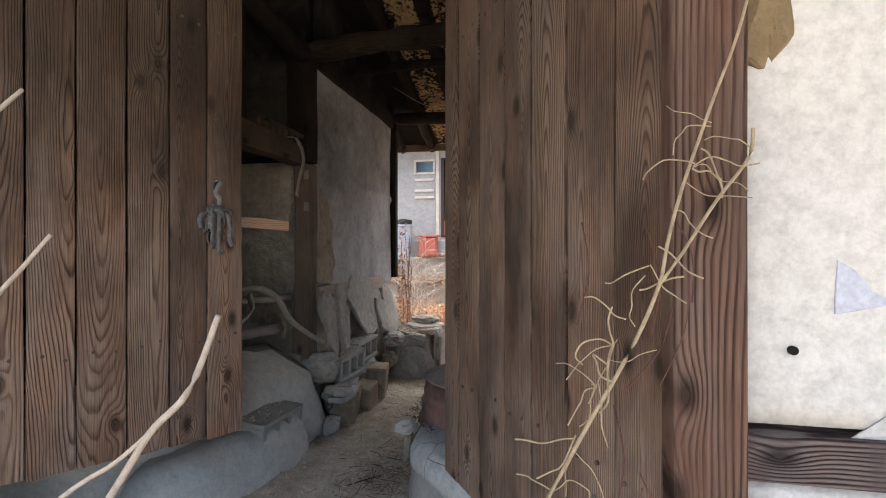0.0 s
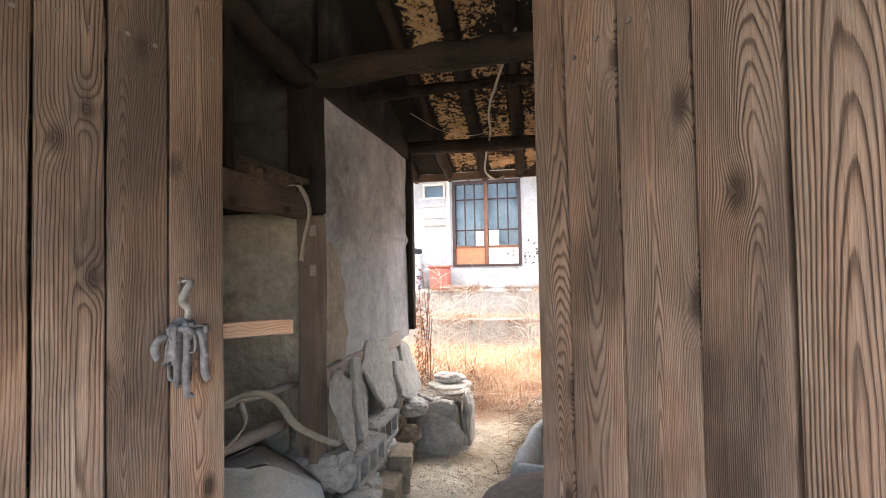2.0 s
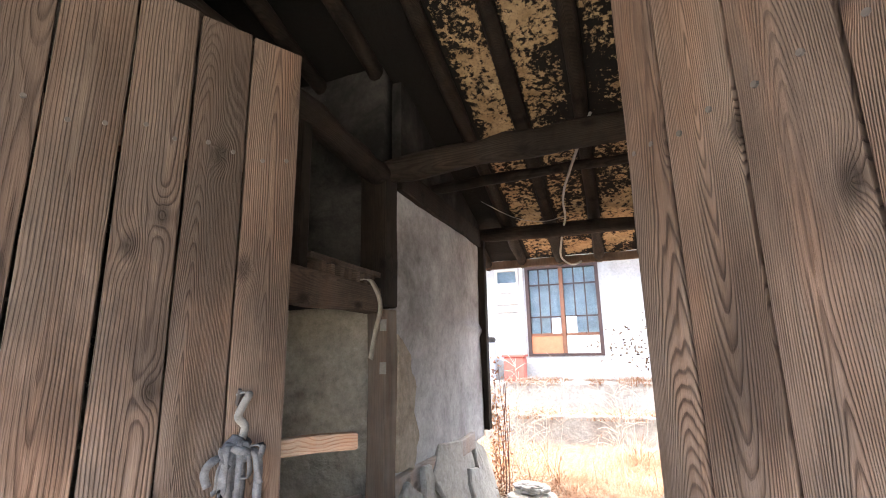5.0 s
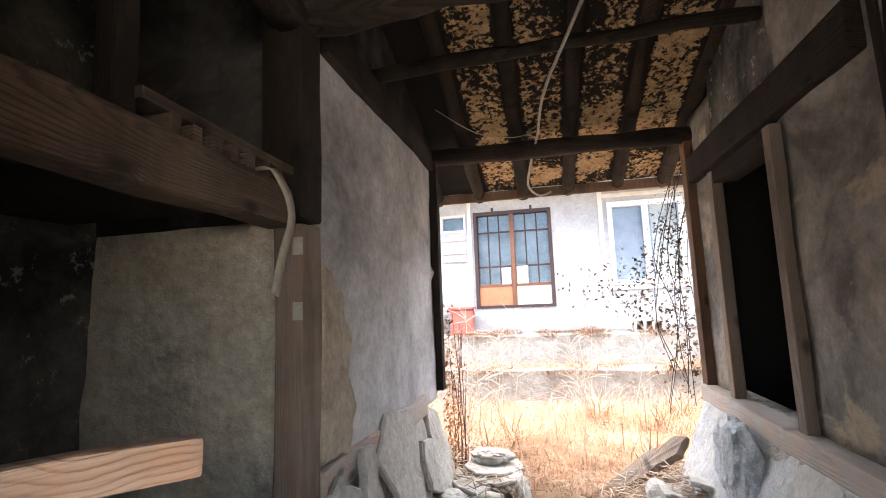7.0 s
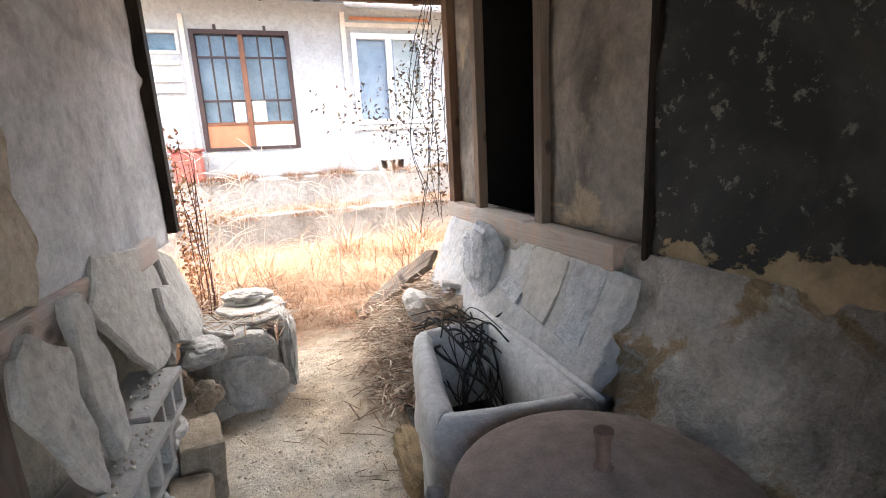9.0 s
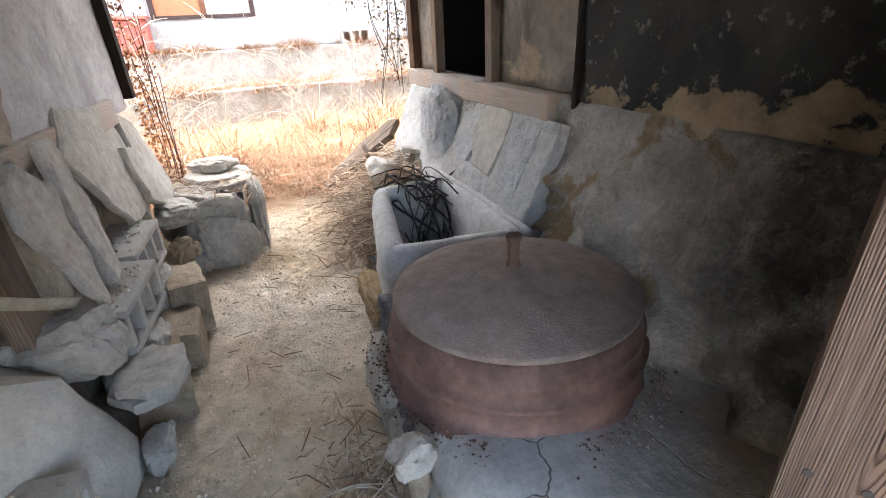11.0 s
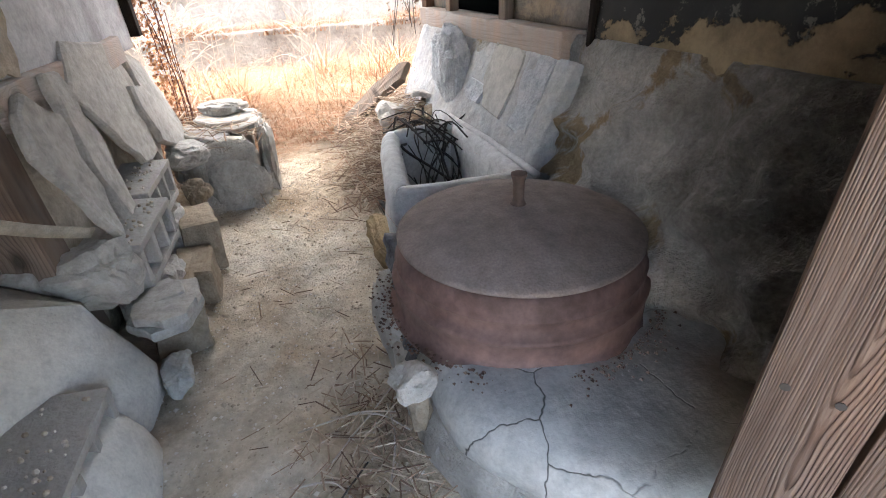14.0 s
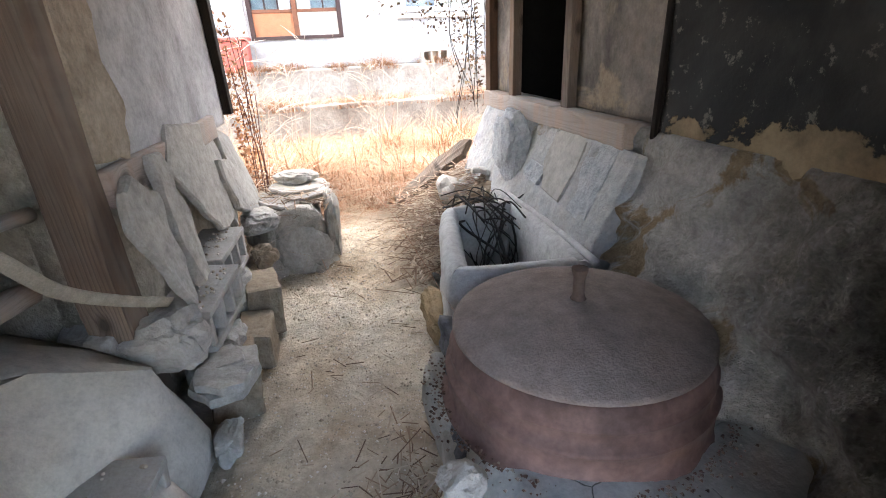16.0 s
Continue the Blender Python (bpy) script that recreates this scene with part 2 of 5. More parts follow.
M_CRACKED = plaster("cracked_cement_coat", (0.58, 0.57, 0.53), (0.5, 0.49, 0.455), (0.26, 0.245, 0.22), 0.5, 0.8, 0.35, 1.5, 0.6, 3.1)
M_BLUECEM = plaster("blue_grey_cement", (0.43, 0.455, 0.475), (0.52, 0.525, 0.52), (0.32, 0.34, 0.36), 0.55, 0.8, 0.8, 2.0, 0.6, relief=0.05)
M_DUST = plaster("dusty_mound", (0.63, 0.605, 0.55), (0.52, 0.495, 0.445), (0.24, 0.23, 0.2), 0.5, 0.75, 0.35, 1.0, 0.6, relief=0.05)
M_APRON = plaster("patched_cement", (0.5, 0.485, 0.455), (0.42, 0.43, 0.435), (0.3, 0.28, 0.25), 0.52, 0.72, 0.8, 2.2, 0.6, relief=0.03)
M_STONE = plaster("slab_stone", (0.45, 0.428, 0.388), (0.38, 0.358, 0.322), (0.2, 0.19, 0.17), 0.5, 0.75, 0.6, 3.0, 0.5, relief=0.03)
M_STONE_B = plaster("brown_stone", (0.33, 0.27, 0.2), (0.26, 0.2, 0.14), (0.17, 0.14, 0.11), 0.5, 0.75, 0.6, 3.0, 0.5)
M_BLOCK = plaster("cement_block", (0.46, 0.44, 0.41), (0.35, 0.33, 0.3), (0.22, 0.2, 0.17), 0.5, 0.75, 0.8, 4.0, 0.5, relief=0.02)
M_IRON = plain("dusty_rusty_iron", (0.27, 0.165, 0.14), 0.65, 0.4, 5.0, 0.35)
M_LID = plain("dusty_iron_lid", (0.33, 0.265, 0.232), 0.9, 0.2, 16.0, 0.7)
M_HANDLE = plain("rusty_handle", (0.16, 0.11, 0.088), 0.8)
M_RAG = plain("grey_cloth", (0.2, 0.2, 0.21), 0.9, 0.4, 30.0)
M_STRAP = plain("dusty_strap", (0.42, 0.38, 0.31), 0.8, 0.2, 25.0)
M_LOOP = plain("grey_cloth_strip", (0.27, 0.26, 0.245), 0.9, 0.3, 30.0)
M_TAPE = plain("paper_tag", (0.36, 0.34, 0.3), 0.8)
M_WIRE = plain("old_wire", (0.4, 0.38, 0.34), 0.6)
M_NAIL = plain("nail_iron", (0.09, 0.08, 0.075), 0.6)
M_VINE = plain("dry_vine", (0.5, 0.4, 0.26), 0.8, 0.25, 40.0)
M_TWIG = plain("pale_twig", (0.52, 0.45, 0.38), 0.8, 0.2, 40.0)
M_REDTWIG = plain("red_tendril", (0.16, 0.07, 0.06), 0.8)
M_BRANCH = plain("dark_branch", (0.045, 0.04, 0.036), 0.85)
M_BROWNFR = plain("brown_door_frame", (0.2, 0.085, 0.045), 0.6, 0.2)
M_DARKFR = plain("dark_brown_frame", (0.06, 0.035, 0.03), 0.6, 0.2)
M_ORANGE = plain("orange_panel", (0.5, 0.2, 0.1), 0.6, 0.12)
M_CREAM = plain("cream_panel", (0.66, 0.6, 0.52), 0.6, 0.12)
M_PVC = plain("white_plastic", (0.8, 0.8, 0.8), 0.4, 0.04)
M_RED = plain("faded_red_tub", (0.48, 0.13, 0.1), 0.5, 0.15)
M_BINGREY = plain("grey_blue_plastic", (0.4, 0.42, 0.47), 0.5, 0.12)
M_BACKING = plain("blue_grey_backing", (0.33, 0.39, 0.43), 0.9, 0.2, 3.0)
M_TILE = plain("grey_roof_tile", (0.14, 0.14, 0.145), 0.7, 0.25)
M_GUTTER = plain("dull_gutter_metal", (0.45, 0.46, 0.47), 0.4, 0.1, 6.0, 0.1, 0.6)
M_TERRACE = plaster("weathered_concrete", (0.36, 0.345, 0.32), (0.28, 0.265, 0.24), (0.18, 0.17, 0.155), 0.45, 0.7, 0.8, 1.5, 0.75)
M_BLUEPATCH = plain("pale_blue_patch", (0.62, 0.66, 0.76), 0.8, 0.05)
# near-black colour standing for shade in the room, the wall hole and the apron gap
M_DARK = plain("painted_shade_black", (0.012, 0.011, 0.01), 0.9)
M_WATER = plain("still_dark_water", (0.02, 0.02, 0.016), 0.08, 0.1, 3.0, 0.02)


def glass_material():
    n = Nodes("window_glass")
    n.b.inputs["Transmission Weight"].default_value = 1.0
    n.b.inputs["IOR"].default_value = 1.3
    return n.done((0.85, 0.92, 0.95), 0.06, spec=0.5)


def ceiling_material():
    """Ochre clay between the rafters, its smoked skin flaking off in patches."""
    n = Nodes("smoked_clay_ceiling")
    v = n.coords((1, 1, 1), False)
    fine = n.noise(v, 26.0, 5.0, 0.7)
    big = n.noise(v, 1.7, 4.0, 0.6, 0.4)
    keep = n.math("ADD", n.math("MULTIPLY", fine, 0.75), n.math("MULTIPLY", big, 0.7))
    tone = n.noise(v, 9.0, 4.0, 0.6)
    clay = n.ramp(tone, (0.3, (0.25, 0.17, 0.09)), (0.7, (0.46, 0.34, 0.2)))
    sep = n.add("SeparateXYZ", {0: n.add("TexCoord").outputs["Object"]})
    # more of the black is kept over the loft side and along each rafter
    away = n.math("ADD", sep.outputs["X"], n.math("MULTIPLY", n.math("SUBTRACT", big, 0.5), 1.1))
    loft = n.ramp(n.math("ADD", away, 2.0), (0.42, (0.5,)), (0.72, (0.0,)))
    rib = n.math("ABSOLUTE", n.math("SUBTRACT", n.math("FRACT", n.math("DIVIDE", n.math("ADD", sep.outputs["X"], 5.32), 0.4)), 0.5))
    edge = n.ramp(rib, (0.3, (0.0,)), (0.46, (0.28,)))
    keep = n.math("ADD", n.math("ADD", n.math("SUBTRACT", keep, 0.06), loft), edge)
    clay = n.mix(n.ramp(n.noise(v, 48.0, 4.0, 0.7), (0.3, (0.55,)), (0.5, (0.0,))), clay, (0.05, 0.04, 0.03))
    col = n.mix(n.ramp(keep, (0.62, (1.0,)), (0.68, (0.0,))), (0.012, 0.011, 0.01), clay)
    return n.done(col, 0.95, keep, 0.7, 0.02, spec=0.1)


def earth_material():
    n = Nodes("packed_earth")
    v = n.coords((1, 1, 1), False)
    big = n.noise(v, 1.6, 5.0, 0.6, 0.5)
    mid = n.noise(v, 9.0, 6.0, 0.7)
    fine = n.noise(v, 90.0, 4.0, 0.7)
    col = n.ramp(big, (0.3, (0.44, 0.325, 0.215)), (0.5, (0.61, 0.52, 0.4)), (0.72, (0.68, 0.63, 0.53)))
    col = n.mix(0.75, col, n.ramp(mid, (0.32, (0.5,)), (0.66, (1.0,))), "MULTIPLY")
    grain = n.noise(v, 34.0, 5.0, 0.75)
    col = n.mix(0.5, col, n.ramp(grain, (0.3, (0.6,)), (0.6, (1.1,))), "MULTIPLY")
    col = n.mix(n.ramp(fine, (0.66, (0.0,)), (0.76, (0.55,))), col, (0.46, 0.41, 0.33))
    col = n.mix(n.ramp(fine, (0.24, (0.5,)), (0.34, (0.0,))), col, (0.09, 0.07, 0.05))
    h = n.math("ADD", n.math("MULTIPLY", mid, 0.7), n.math("MULTIPLY", fine, 0.3))
    return n.done(col, 0.95, h, 1.0, 0.03, spec=0.1)


def hearth_wall_material():
    """Rough grey clay, scratched, with ochre where the skin is gone, and soot plus painted shade towards the fire
    mouth.
    """
    n = Nodes("sooty_shaded_clay")
    v = n.coords((1, 1, 1), False)
    big = n.noise(v, 1.7, 5.0, 0.62, 0.5)
    mid = n.noise(v, 7.0, 6.0, 0.68)
    fine = n.noise(v, 95.0, 4.0, 0.65)
    grain = n.noise(v, 26.0, 5.0, 0.72)
    col = n.mix(n.ramp(mid, (0.35, (0.0,)), (0.66, (1.0,))), (0.6, 0.575, 0.53), (0.46, 0.435, 0.39))
    col = n.mix(n.ramp(n.noise(v, 3.1, 5.0, 0.65, 0.8), (0.54, (0.0,)), (0.6, (0.85,))), col, (0.36, 0.26, 0.14))
    sep = n.add("SeparateXYZ", {0: v})
    # darkens towards the hearth: soot and the door leaf's shade painted together
    near = n.math("ADD", n.math("SUBTRACT", 3.05, sep.outputs["Y"]), n.math("MULTIPLY", n.math("SUBTRACT", big, 0.5), 2.6))
    col = n.mix(n.ramp(n.math("MULTIPLY", near, 0.5), (0.12, (0.0,)), (0.6, (0.82,))), col, (0.06, 0.053, 0.044))
    col = n.mix(0.5, col, n.ramp(fine, (0.25, (0.5,)), (0.7, (1.0,))), "MULTIPLY")
    col = n.mix(0.6, col, n.ramp(grain, (0.3, (0.5,)), (0.6, (1.0,))), "MULTIPLY")
    h = n.math("ADD", n.math("ADD", n.math("MULTIPLY", mid, 0.8), n.math("MULTIPLY", grain, 0.2)), n.math("MULTIPLY", fine, 0.06))
    return n.done(col, 0.93, h, 1.0, 0.11, spec=0.12)


def flaked_soot_material():
    """Soot-black plaster, pocked, whose ragged lower edge has broken away to ochre clay."""
    n = Nodes("flaked_soot_plaster")
    v = n.coords((1, 1, 1), False)
    z = n.add("SeparateXYZ", {0: v}).outputs["Z"]
    big = n.noise(v, 1.5, 5.0, 0.6, 0.5)
    mid = n.noise(v, 7.0, 6.0, 0.7)
    rag = n.noise(v, 5.0, 6.0, 0.62, 0.3)
    col = n.mix(n.ramp(big, (0.4, (0.0,)), (0.62, (1.0,))), (0.085, 0.085, 0.08), (0.034, 0.036, 0.036))
    col = n.mix(n.ramp(n.noise(v, 15.0, 5.0, 0.75), (0.58, (0.0,)), (0.63, (0.7,))), col, (0.22, 0.21, 0.18))
    clay = n.mix(n.ramp(mid, (0.35, (0.0,)), (0.65, (1.0,))), (0.36, 0.285, 0.18), (0.17, 0.135, 0.09))
    line = n.math("ADD", n.math("SUBTRACT", z, 0.66), n.math("MULTIPLY", rag, -0.7))
    gone = n.ramp(line, (0.015, (1.0,)), (0.03, (0.0,)))
    col = n.mix(gone, col, clay)
    h = n.math("SUBTRACT", n.math("MULTIPLY", mid, 0.35), n.math("MULTIPLY", gone, 0.6))
    return n.done(col, 0.9, h, 0.8, 0.025, spec=0.15)


def blades_material(name, *stops):
    n = Nodes(name)
    rnd = n.add("NewGeometry").outputs["Random Per Island"]
    return n.done(n.ramp(rnd, *stops), 0.85, spec=0.15)


M_GLASS = glass_material()
M_CEIL = ceiling_material()
M_EARTH = earth_material()
M_EASTMUD = hearth_wall_material()
M_FLAKED = flaked_soot_material()
M_GRASS = blades_material("dry_grass", (0.0, (0.235, 0.1, 0.05)), (0.4, (0.33, 0.172, 0.094)), (0.72, (0.38, 0.255, 0.162)), (1.0, (0.46, 0.4, 0.315)))
M_STRAW = blades_material("straw_litter", (0.0, (0.11, 0.068, 0.048)), (0.5, (0.3, 0.21, 0.145)), (1.0, (0.58, 0.5, 0.39)))
M_GRIT = blades_material("grit", (0.0, (0.3, 0.24, 0.18)), (0.5, (0.46, 0.4, 0.32)), (1.0, (0.68, 0.63, 0.56)))
M_RUSTGRIT = blades_material("rust_flakes", (0.0, (0.06, 0.04, 0.03)), (0.6, (0.17, 0.1, 0.075)), (1.0, (0.3, 0.24, 0.19)))
M_LEAF = blades_material("withered_leaves", (0.0, (0.07, 0.04, 0.03)), (0.6, (0.16, 0.1, 0.06)), (1.0, (0.3, 0.22, 0.13)))

M_RUSTLEAF = blades_material("rust_brown_leaves", (0.0, (0.2, 0.09, 0.05)), (0.6, (0.38, 0.19, 0.1)), (1.0, (0.5, 0.3, 0.17)))

# ---- building helpers ----
ROOT = {}


def thing(name, loc, label, category, group="", m=None):
    """An Empty at the base of a thing."""
    ob = new(name)
    ob.empty_display_size = 0.1
    ob.matrix_basis = m or Matrix.Translation(loc)
    ROOT[ob] = ob.matrix_basis.copy()
    return tagged(ob, label, category, group)


def to_mesh(name, bm, material, smooth=False):
    bmesh.ops.recalc_face_normals(bm, faces=bm.faces)
    me = bpy.data.meshes.new(name)
    bm.to_mesh(me)
    bm.free()
    me.materials.append(material)
    if smooth:
        me.polygons.foreach_set("use_smooth", [True] * len(me.polygons))
    return me


def part(name, bm, material, parent=None, label="", local=False, smooth=False):
    """Links a bmesh, written in world places unless local, as one mesh object under a thing or a part."""
    if parent is not None and not local:
        bm.transform(ROOT[parent].inverted())
    ob = new(name, to_mesh(name, bm, material, smooth))
    if parent is not None:
        ob.parent = parent
        ROOT[ob] = ROOT[parent]
    else:
        ROOT[ob] = Matrix.Identity(4)
    return tagged(ob, label)


def single(name, bm, material, label, category, group="", kind="", smooth=False):
    """A thing of one mesh; its origin goes to the middle of its base."""
    vs = [v.co for v in bm.verts]
    base = Vector(((min(v.x for v in vs) + max(v.x for v in vs)) / 2, (min(v.y for v in vs) + max(v.y for v in vs)) / 2, min(v.z for v in vs)))
    bm.transform(Matrix.Translation(-base))
    ob = new(name, to_mesh(name, bm, material, smooth))
    ob.location = base
    ROOT[ob] = Matrix.Translation(base)
    return tagged(ob, label, category, group, kind)


def jog(p, scale, amp, seed=0.0):
    q = Vector(p) * scale + Vector((seed * 7.3, seed * 3.1, seed * 5.7))
    return Vector((noise.noise(q), noise.noise(q + Vector((31, 0, 0))), noise.noise(q + Vector((0, 47, 0))))) * amp


def box(a, b, bevel=0.0, bm=None, cuts=0, rough=0.0, seed=0.0, freq=3.0):
    """A box from corner a to corner b, with bevelled edges, optionally cut up and made uneven."""
    bm = bm or bmesh.new()
    a, b = Vector(a), Vector(b)
    made = bmesh.ops.create_cube(bm, size=1.0, matrix=Matrix.LocRotScale((a + b) / 2, None, [abs(x) for x in b - a]))
    vs = set(made["verts"])
    if bevel:
        es = [e for e in bm.edges if e.verts[0] in vs]
        r = bmesh.ops.bevel(bm, geom=es, offset=bevel, segments=2, affect="EDGES", profile=0.6)
        vs = set(v for v in bm.verts if v in vs or v in set(r["verts"]))
    if cuts:
        bmesh.ops.subdivide_edges(bm, edges=[e for e in bm.edges], cuts=cuts, use_grid_fill=True)
        vs = set(bm.verts)
    if rough:
        for v in vs:
            v.co += jog(v.co, freq, rough, seed)
    return bm


def turned_box(size, m, bevel=0.004, rough=0.0, seed=0.0):
    bm = box([-s / 2 for s in size], [s / 2 for s in size], bevel, None, 2 if rough else 0, rough, seed, 6.0)
    bm.transform(m)
    return bm


def log(points, radius, sides=10, rough=0.0, seed=0.0, bm=None, taper=1.0, steps=5):
    """A round, slightly uneven pole through the points."""
    bm = bm or bmesh.new()
    pts = [Vector(p) for p in points]
    line = []
    for i in range(len(pts) - 1):
        p0, p1, p2, p3 = pts[max(i - 1, 0)], pts[i], pts[i + 1], pts[min(i + 2, len(pts) - 1)]
        for k in range(steps):
            t = k / steps
            line.append(0.5 * (2 * p1 + (p2 - p0) * t + (2 * p0 - 5 * p1 + 4 * p2 - p3) * t * t + (3 * p1 - p0 - 3 * p2 + p3) * t ** 3))
    line.append(pts[-1])
    rings = []
    for i, p in enumerate(line):
        d = (line[min(i + 1, len(line) - 1)] - line[max(i - 1, 0)]).normalized()
        side = d.orthogonal().normalized() if abs(d.z) > 0.9 else d.cross(Vector((0, 0, 1))).normalized()
        up = side.cross(d)
        r = radius * (1 + (taper - 1) * i / (len(line) - 1))
        ring = []
        for k in range(sides):
            a = math.tau * k / sides
            q = p + (side * math.cos(a) + up * math.sin(a)) * r
            ring.append(bm.verts.new(q + jog(q, 7.0, rough, seed)))
        rings.append(ring)
    for r0, r1 in zip(rings, rings[1:]):
        for k in range(sides):
            bm.faces.new((r0[k], r0[(k + 1) % sides], r1[(k + 1) % sides], r1[k]))
    bm.faces.new(rings[0][::-1])
    bm.faces.new(rings[-1])
    return bm


def ribbon(points, width, thick=0.004, side=(1, 0, 0), bm=None):
    """A strap: a flat band that follows the points."""
    bm = bm or bmesh.new()
    pts, s = [Vector(p) for p in points], Vector(side).normalized()
    line = []
    for i in range(len(pts) - 1):
        p0, p1, p2, p3 = pts[max(i - 1, 0)], pts[i], pts[i + 1], pts[min(i + 2, len(pts) - 1)]
        for k in range(5):
            t = k / 5
            line.append(0.5 * (2 * p1 + (p2 - p0) * t + (2 * p0 - 5 * p1 + 4 * p2 - p3) * t * t + (3 * p1 - p0 - 3 * p2 + p3) * t ** 3))
    line.append(pts[-1])
    prev = None
    for i, p in enumerate(line):
        d = (line[min(i + 1, len(line) - 1)] - line[max(i - 1, 0)]).normalized()
        w = (s - d * s.dot(d)).normalized() * width / 2
        n = d.cross(w).normalized() * thick / 2
        ring = [bm.verts.new(p + a) for a in (w + n, -w + n, -w - n, w - n)]
        if prev:
            for k in range(4):
                bm.faces.new((prev[k], prev[(k + 1) % 4], ring[(k + 1) % 4], ring[k]))
        else:
            bm.faces.new(ring[::-1])
        prev = ring
    bm.faces.new(prev)
    return bm


def sheet(o, u, v, thick, nu, nv, amp=0.01, freq=2.0, seed=0.0, shape=None):
    """A slab of wall from corner o along u and v: an uneven face with real thickness behind it. shape(s, t) pushes the face outwards."""
    bm = bmesh.new()
    o, u, v = Vector(o), Vector(u), Vector(v)
    n = u.cross(v).normalized()
    front, back = [], []
    for j in range(nv + 1):
        f, b = [], []
        for i in range(nu + 1):
            s, t = i / nu, j / nv
            p = o + u * s + v * t
            d = amp * (noise.noise(p * freq + Vector((seed, 0, 0))) + 0.5 * noise.noise(p * freq * 2.7 + Vector((0, seed, 0))) + 0.22 * noise.noise(p * freq * 7.1))
            if shape:
                d += shape(s, t)
            f.append(bm.verts.new(p + n * d))
            b.append(bm.verts.new(p - n * thick))
        front.append(f)
        back.append(b)
    for j in range(nv):
        for i in range(nu):
            bm.faces.new((front[j][i], front[j][i + 1], front[j + 1][i + 1], front[j + 1][i]))
            bm.faces.new((back[j][i], back[j + 1][i], back[j + 1][i + 1], back[j][i + 1]))
    for j in range(nv):
        bm.faces.new((front[j][0], front[j + 1][0], back[j + 1][0], back[j][0]))
        bm.faces.new((front[j][nu], back[j][nu], back[j + 1][nu], front[j + 1][nu]))
    for i in range(nu):
        bm.faces.new((front[0][i], back[0][i], back[0][i + 1], front[0][i + 1]))
        bm.faces.new((front[nv][i], front[nv][i + 1], back[nv][i + 1], back[nv][i]))
    return bm


def plate(outline, thick, m, seed=0.0, rough=0.008):
    """A broken flat stone: a closed outline in its own plane, with ragged, chipped edges, laid by the pose m."""
    pts = []
    for i, p in enumerate(outline):
        a, b = Vector((*p, 0)), Vector((*outline[(i + 1) % len(outline)], 0))
        for k in range(4):
            pts.append(a.lerp(b, k / 4) + jog(a.lerp(b, k / 4), 9.0, rough * 1.6, seed))
    mid = sum(pts, Vector()) / len(pts)
    bm = bmesh.new()
    loops = []
    for z, k in ((-thick / 2, 0.97), (-thick / 4, 1.0), (thick / 4, 1.0), (thick / 2, 0.965)):
        loops.append([bm.verts.new(mid + (p - mid) * k + Vector((0, 0, z)) + jog(p + Vector((0, 0, z)), 16.0, rough, seed + 3)) for p in pts])
    n = len(pts)
    for l0, l1 in zip(loops, loops[1:]):
        for i in range(n):
            bm.faces.new((l0[i], l0[(i + 1) % n], l1[(i + 1) % n], l1[i]))
    for loop, z in ((loops[0], -1), (loops[-1], 1)):
        ring = [bm.verts.new(mid + (v.co - mid) * 0.5 + jog(v.co, 8.0, rough * 0.8, seed + 5)) for v in loop]
        for r in ring:
            r.co.z = z * thick / 2 + noise.noise(r.co * 9) * rough
        for i in range(n):
            bm.faces.new((loop[i], loop[(i + 1) % n], ring[(i + 1) % n], ring[i]))
        c = bm.verts.new(mid + Vector((0, 0, z * thick / 2)))
        for i in range(n):
            bm.faces.new((ring[i], ring[(i + 1) % n], c))
    bm.transform(m)
    return bm


def boulder(center, size, seed, detail=3, rough=0.28, flat=0.0):
    bm = bmesh.new()
    bmesh.ops.create_icosphere(bm, subdivisions=detail, radius=1.0)
    for v in bm.verts:
        p = v.co.copy()
        k = 1 + rough * noise.noise(p * 1.1 + Vector((seed * 9.1, 0, seed))) + rough * 0.4 * noise.noise(p * 3.1 + Vector((0, seed * 5, 0))) + rough * 0.16 * noise.noise(p * 8.3 + Vector((seed, seed * 2, 0)))
        p = Vector([math.copysign(abs(c) ** 0.8, c) for c in p]) * k
        if flat and p.z > flat:
            p.z = flat + (p.z - flat) * 0.2
        v.co = Vector((p.x * size[0], p.y * size[1], p.z * size[2])) + Vector(center)
    return bm


def roof_z(y):
    """Underside of the clay between the rafters."""
    return 2.84 + 0.30 * (5.03 - y) if y > 2.2 else 2.84 + 0.30 * 2.83 - 0.3 * (2.2 - y)


# ---- ground and floor ----
def ground():
    bm = bmesh.new()
    xs = [-400, -60, -20, -8, -5] + [-4 + 0.5 * i for i in range(17)] + [5, 8, 20, 60, 400]
    ys = [-400, -60, -15, -5, -2, 0, 1] + [2 + 0.25 * i for i in range(33)] + [11, 14, 25, 80, 400]
    grid = []
    for y in ys:
        row = []
        for x in xs:
            z = -0.04
            if 5.1 < y < 9:
                z = -0.04 + min(1, (y - 5.1) / 1.2) * 0.22 + 0.03 * noise.noise(Vector((x, y, 3)) * 1.4)
            elif y >= 9:
                z = 0.18
            row.append(bm.verts.new((x, y, z)))
        grid.append(row)
    for r0, r1 in zip(grid, grid[1:]):
        for i in range(len(xs) - 1):
            bm.faces.new((r0[i], r0[i + 1], r1[i + 1], r1[i]))
    ob = part("ground", bm, M_EARTH, smooth=True)
    return tagged(ob, "bare brown earth under dry grass", "ground", kind="structure")


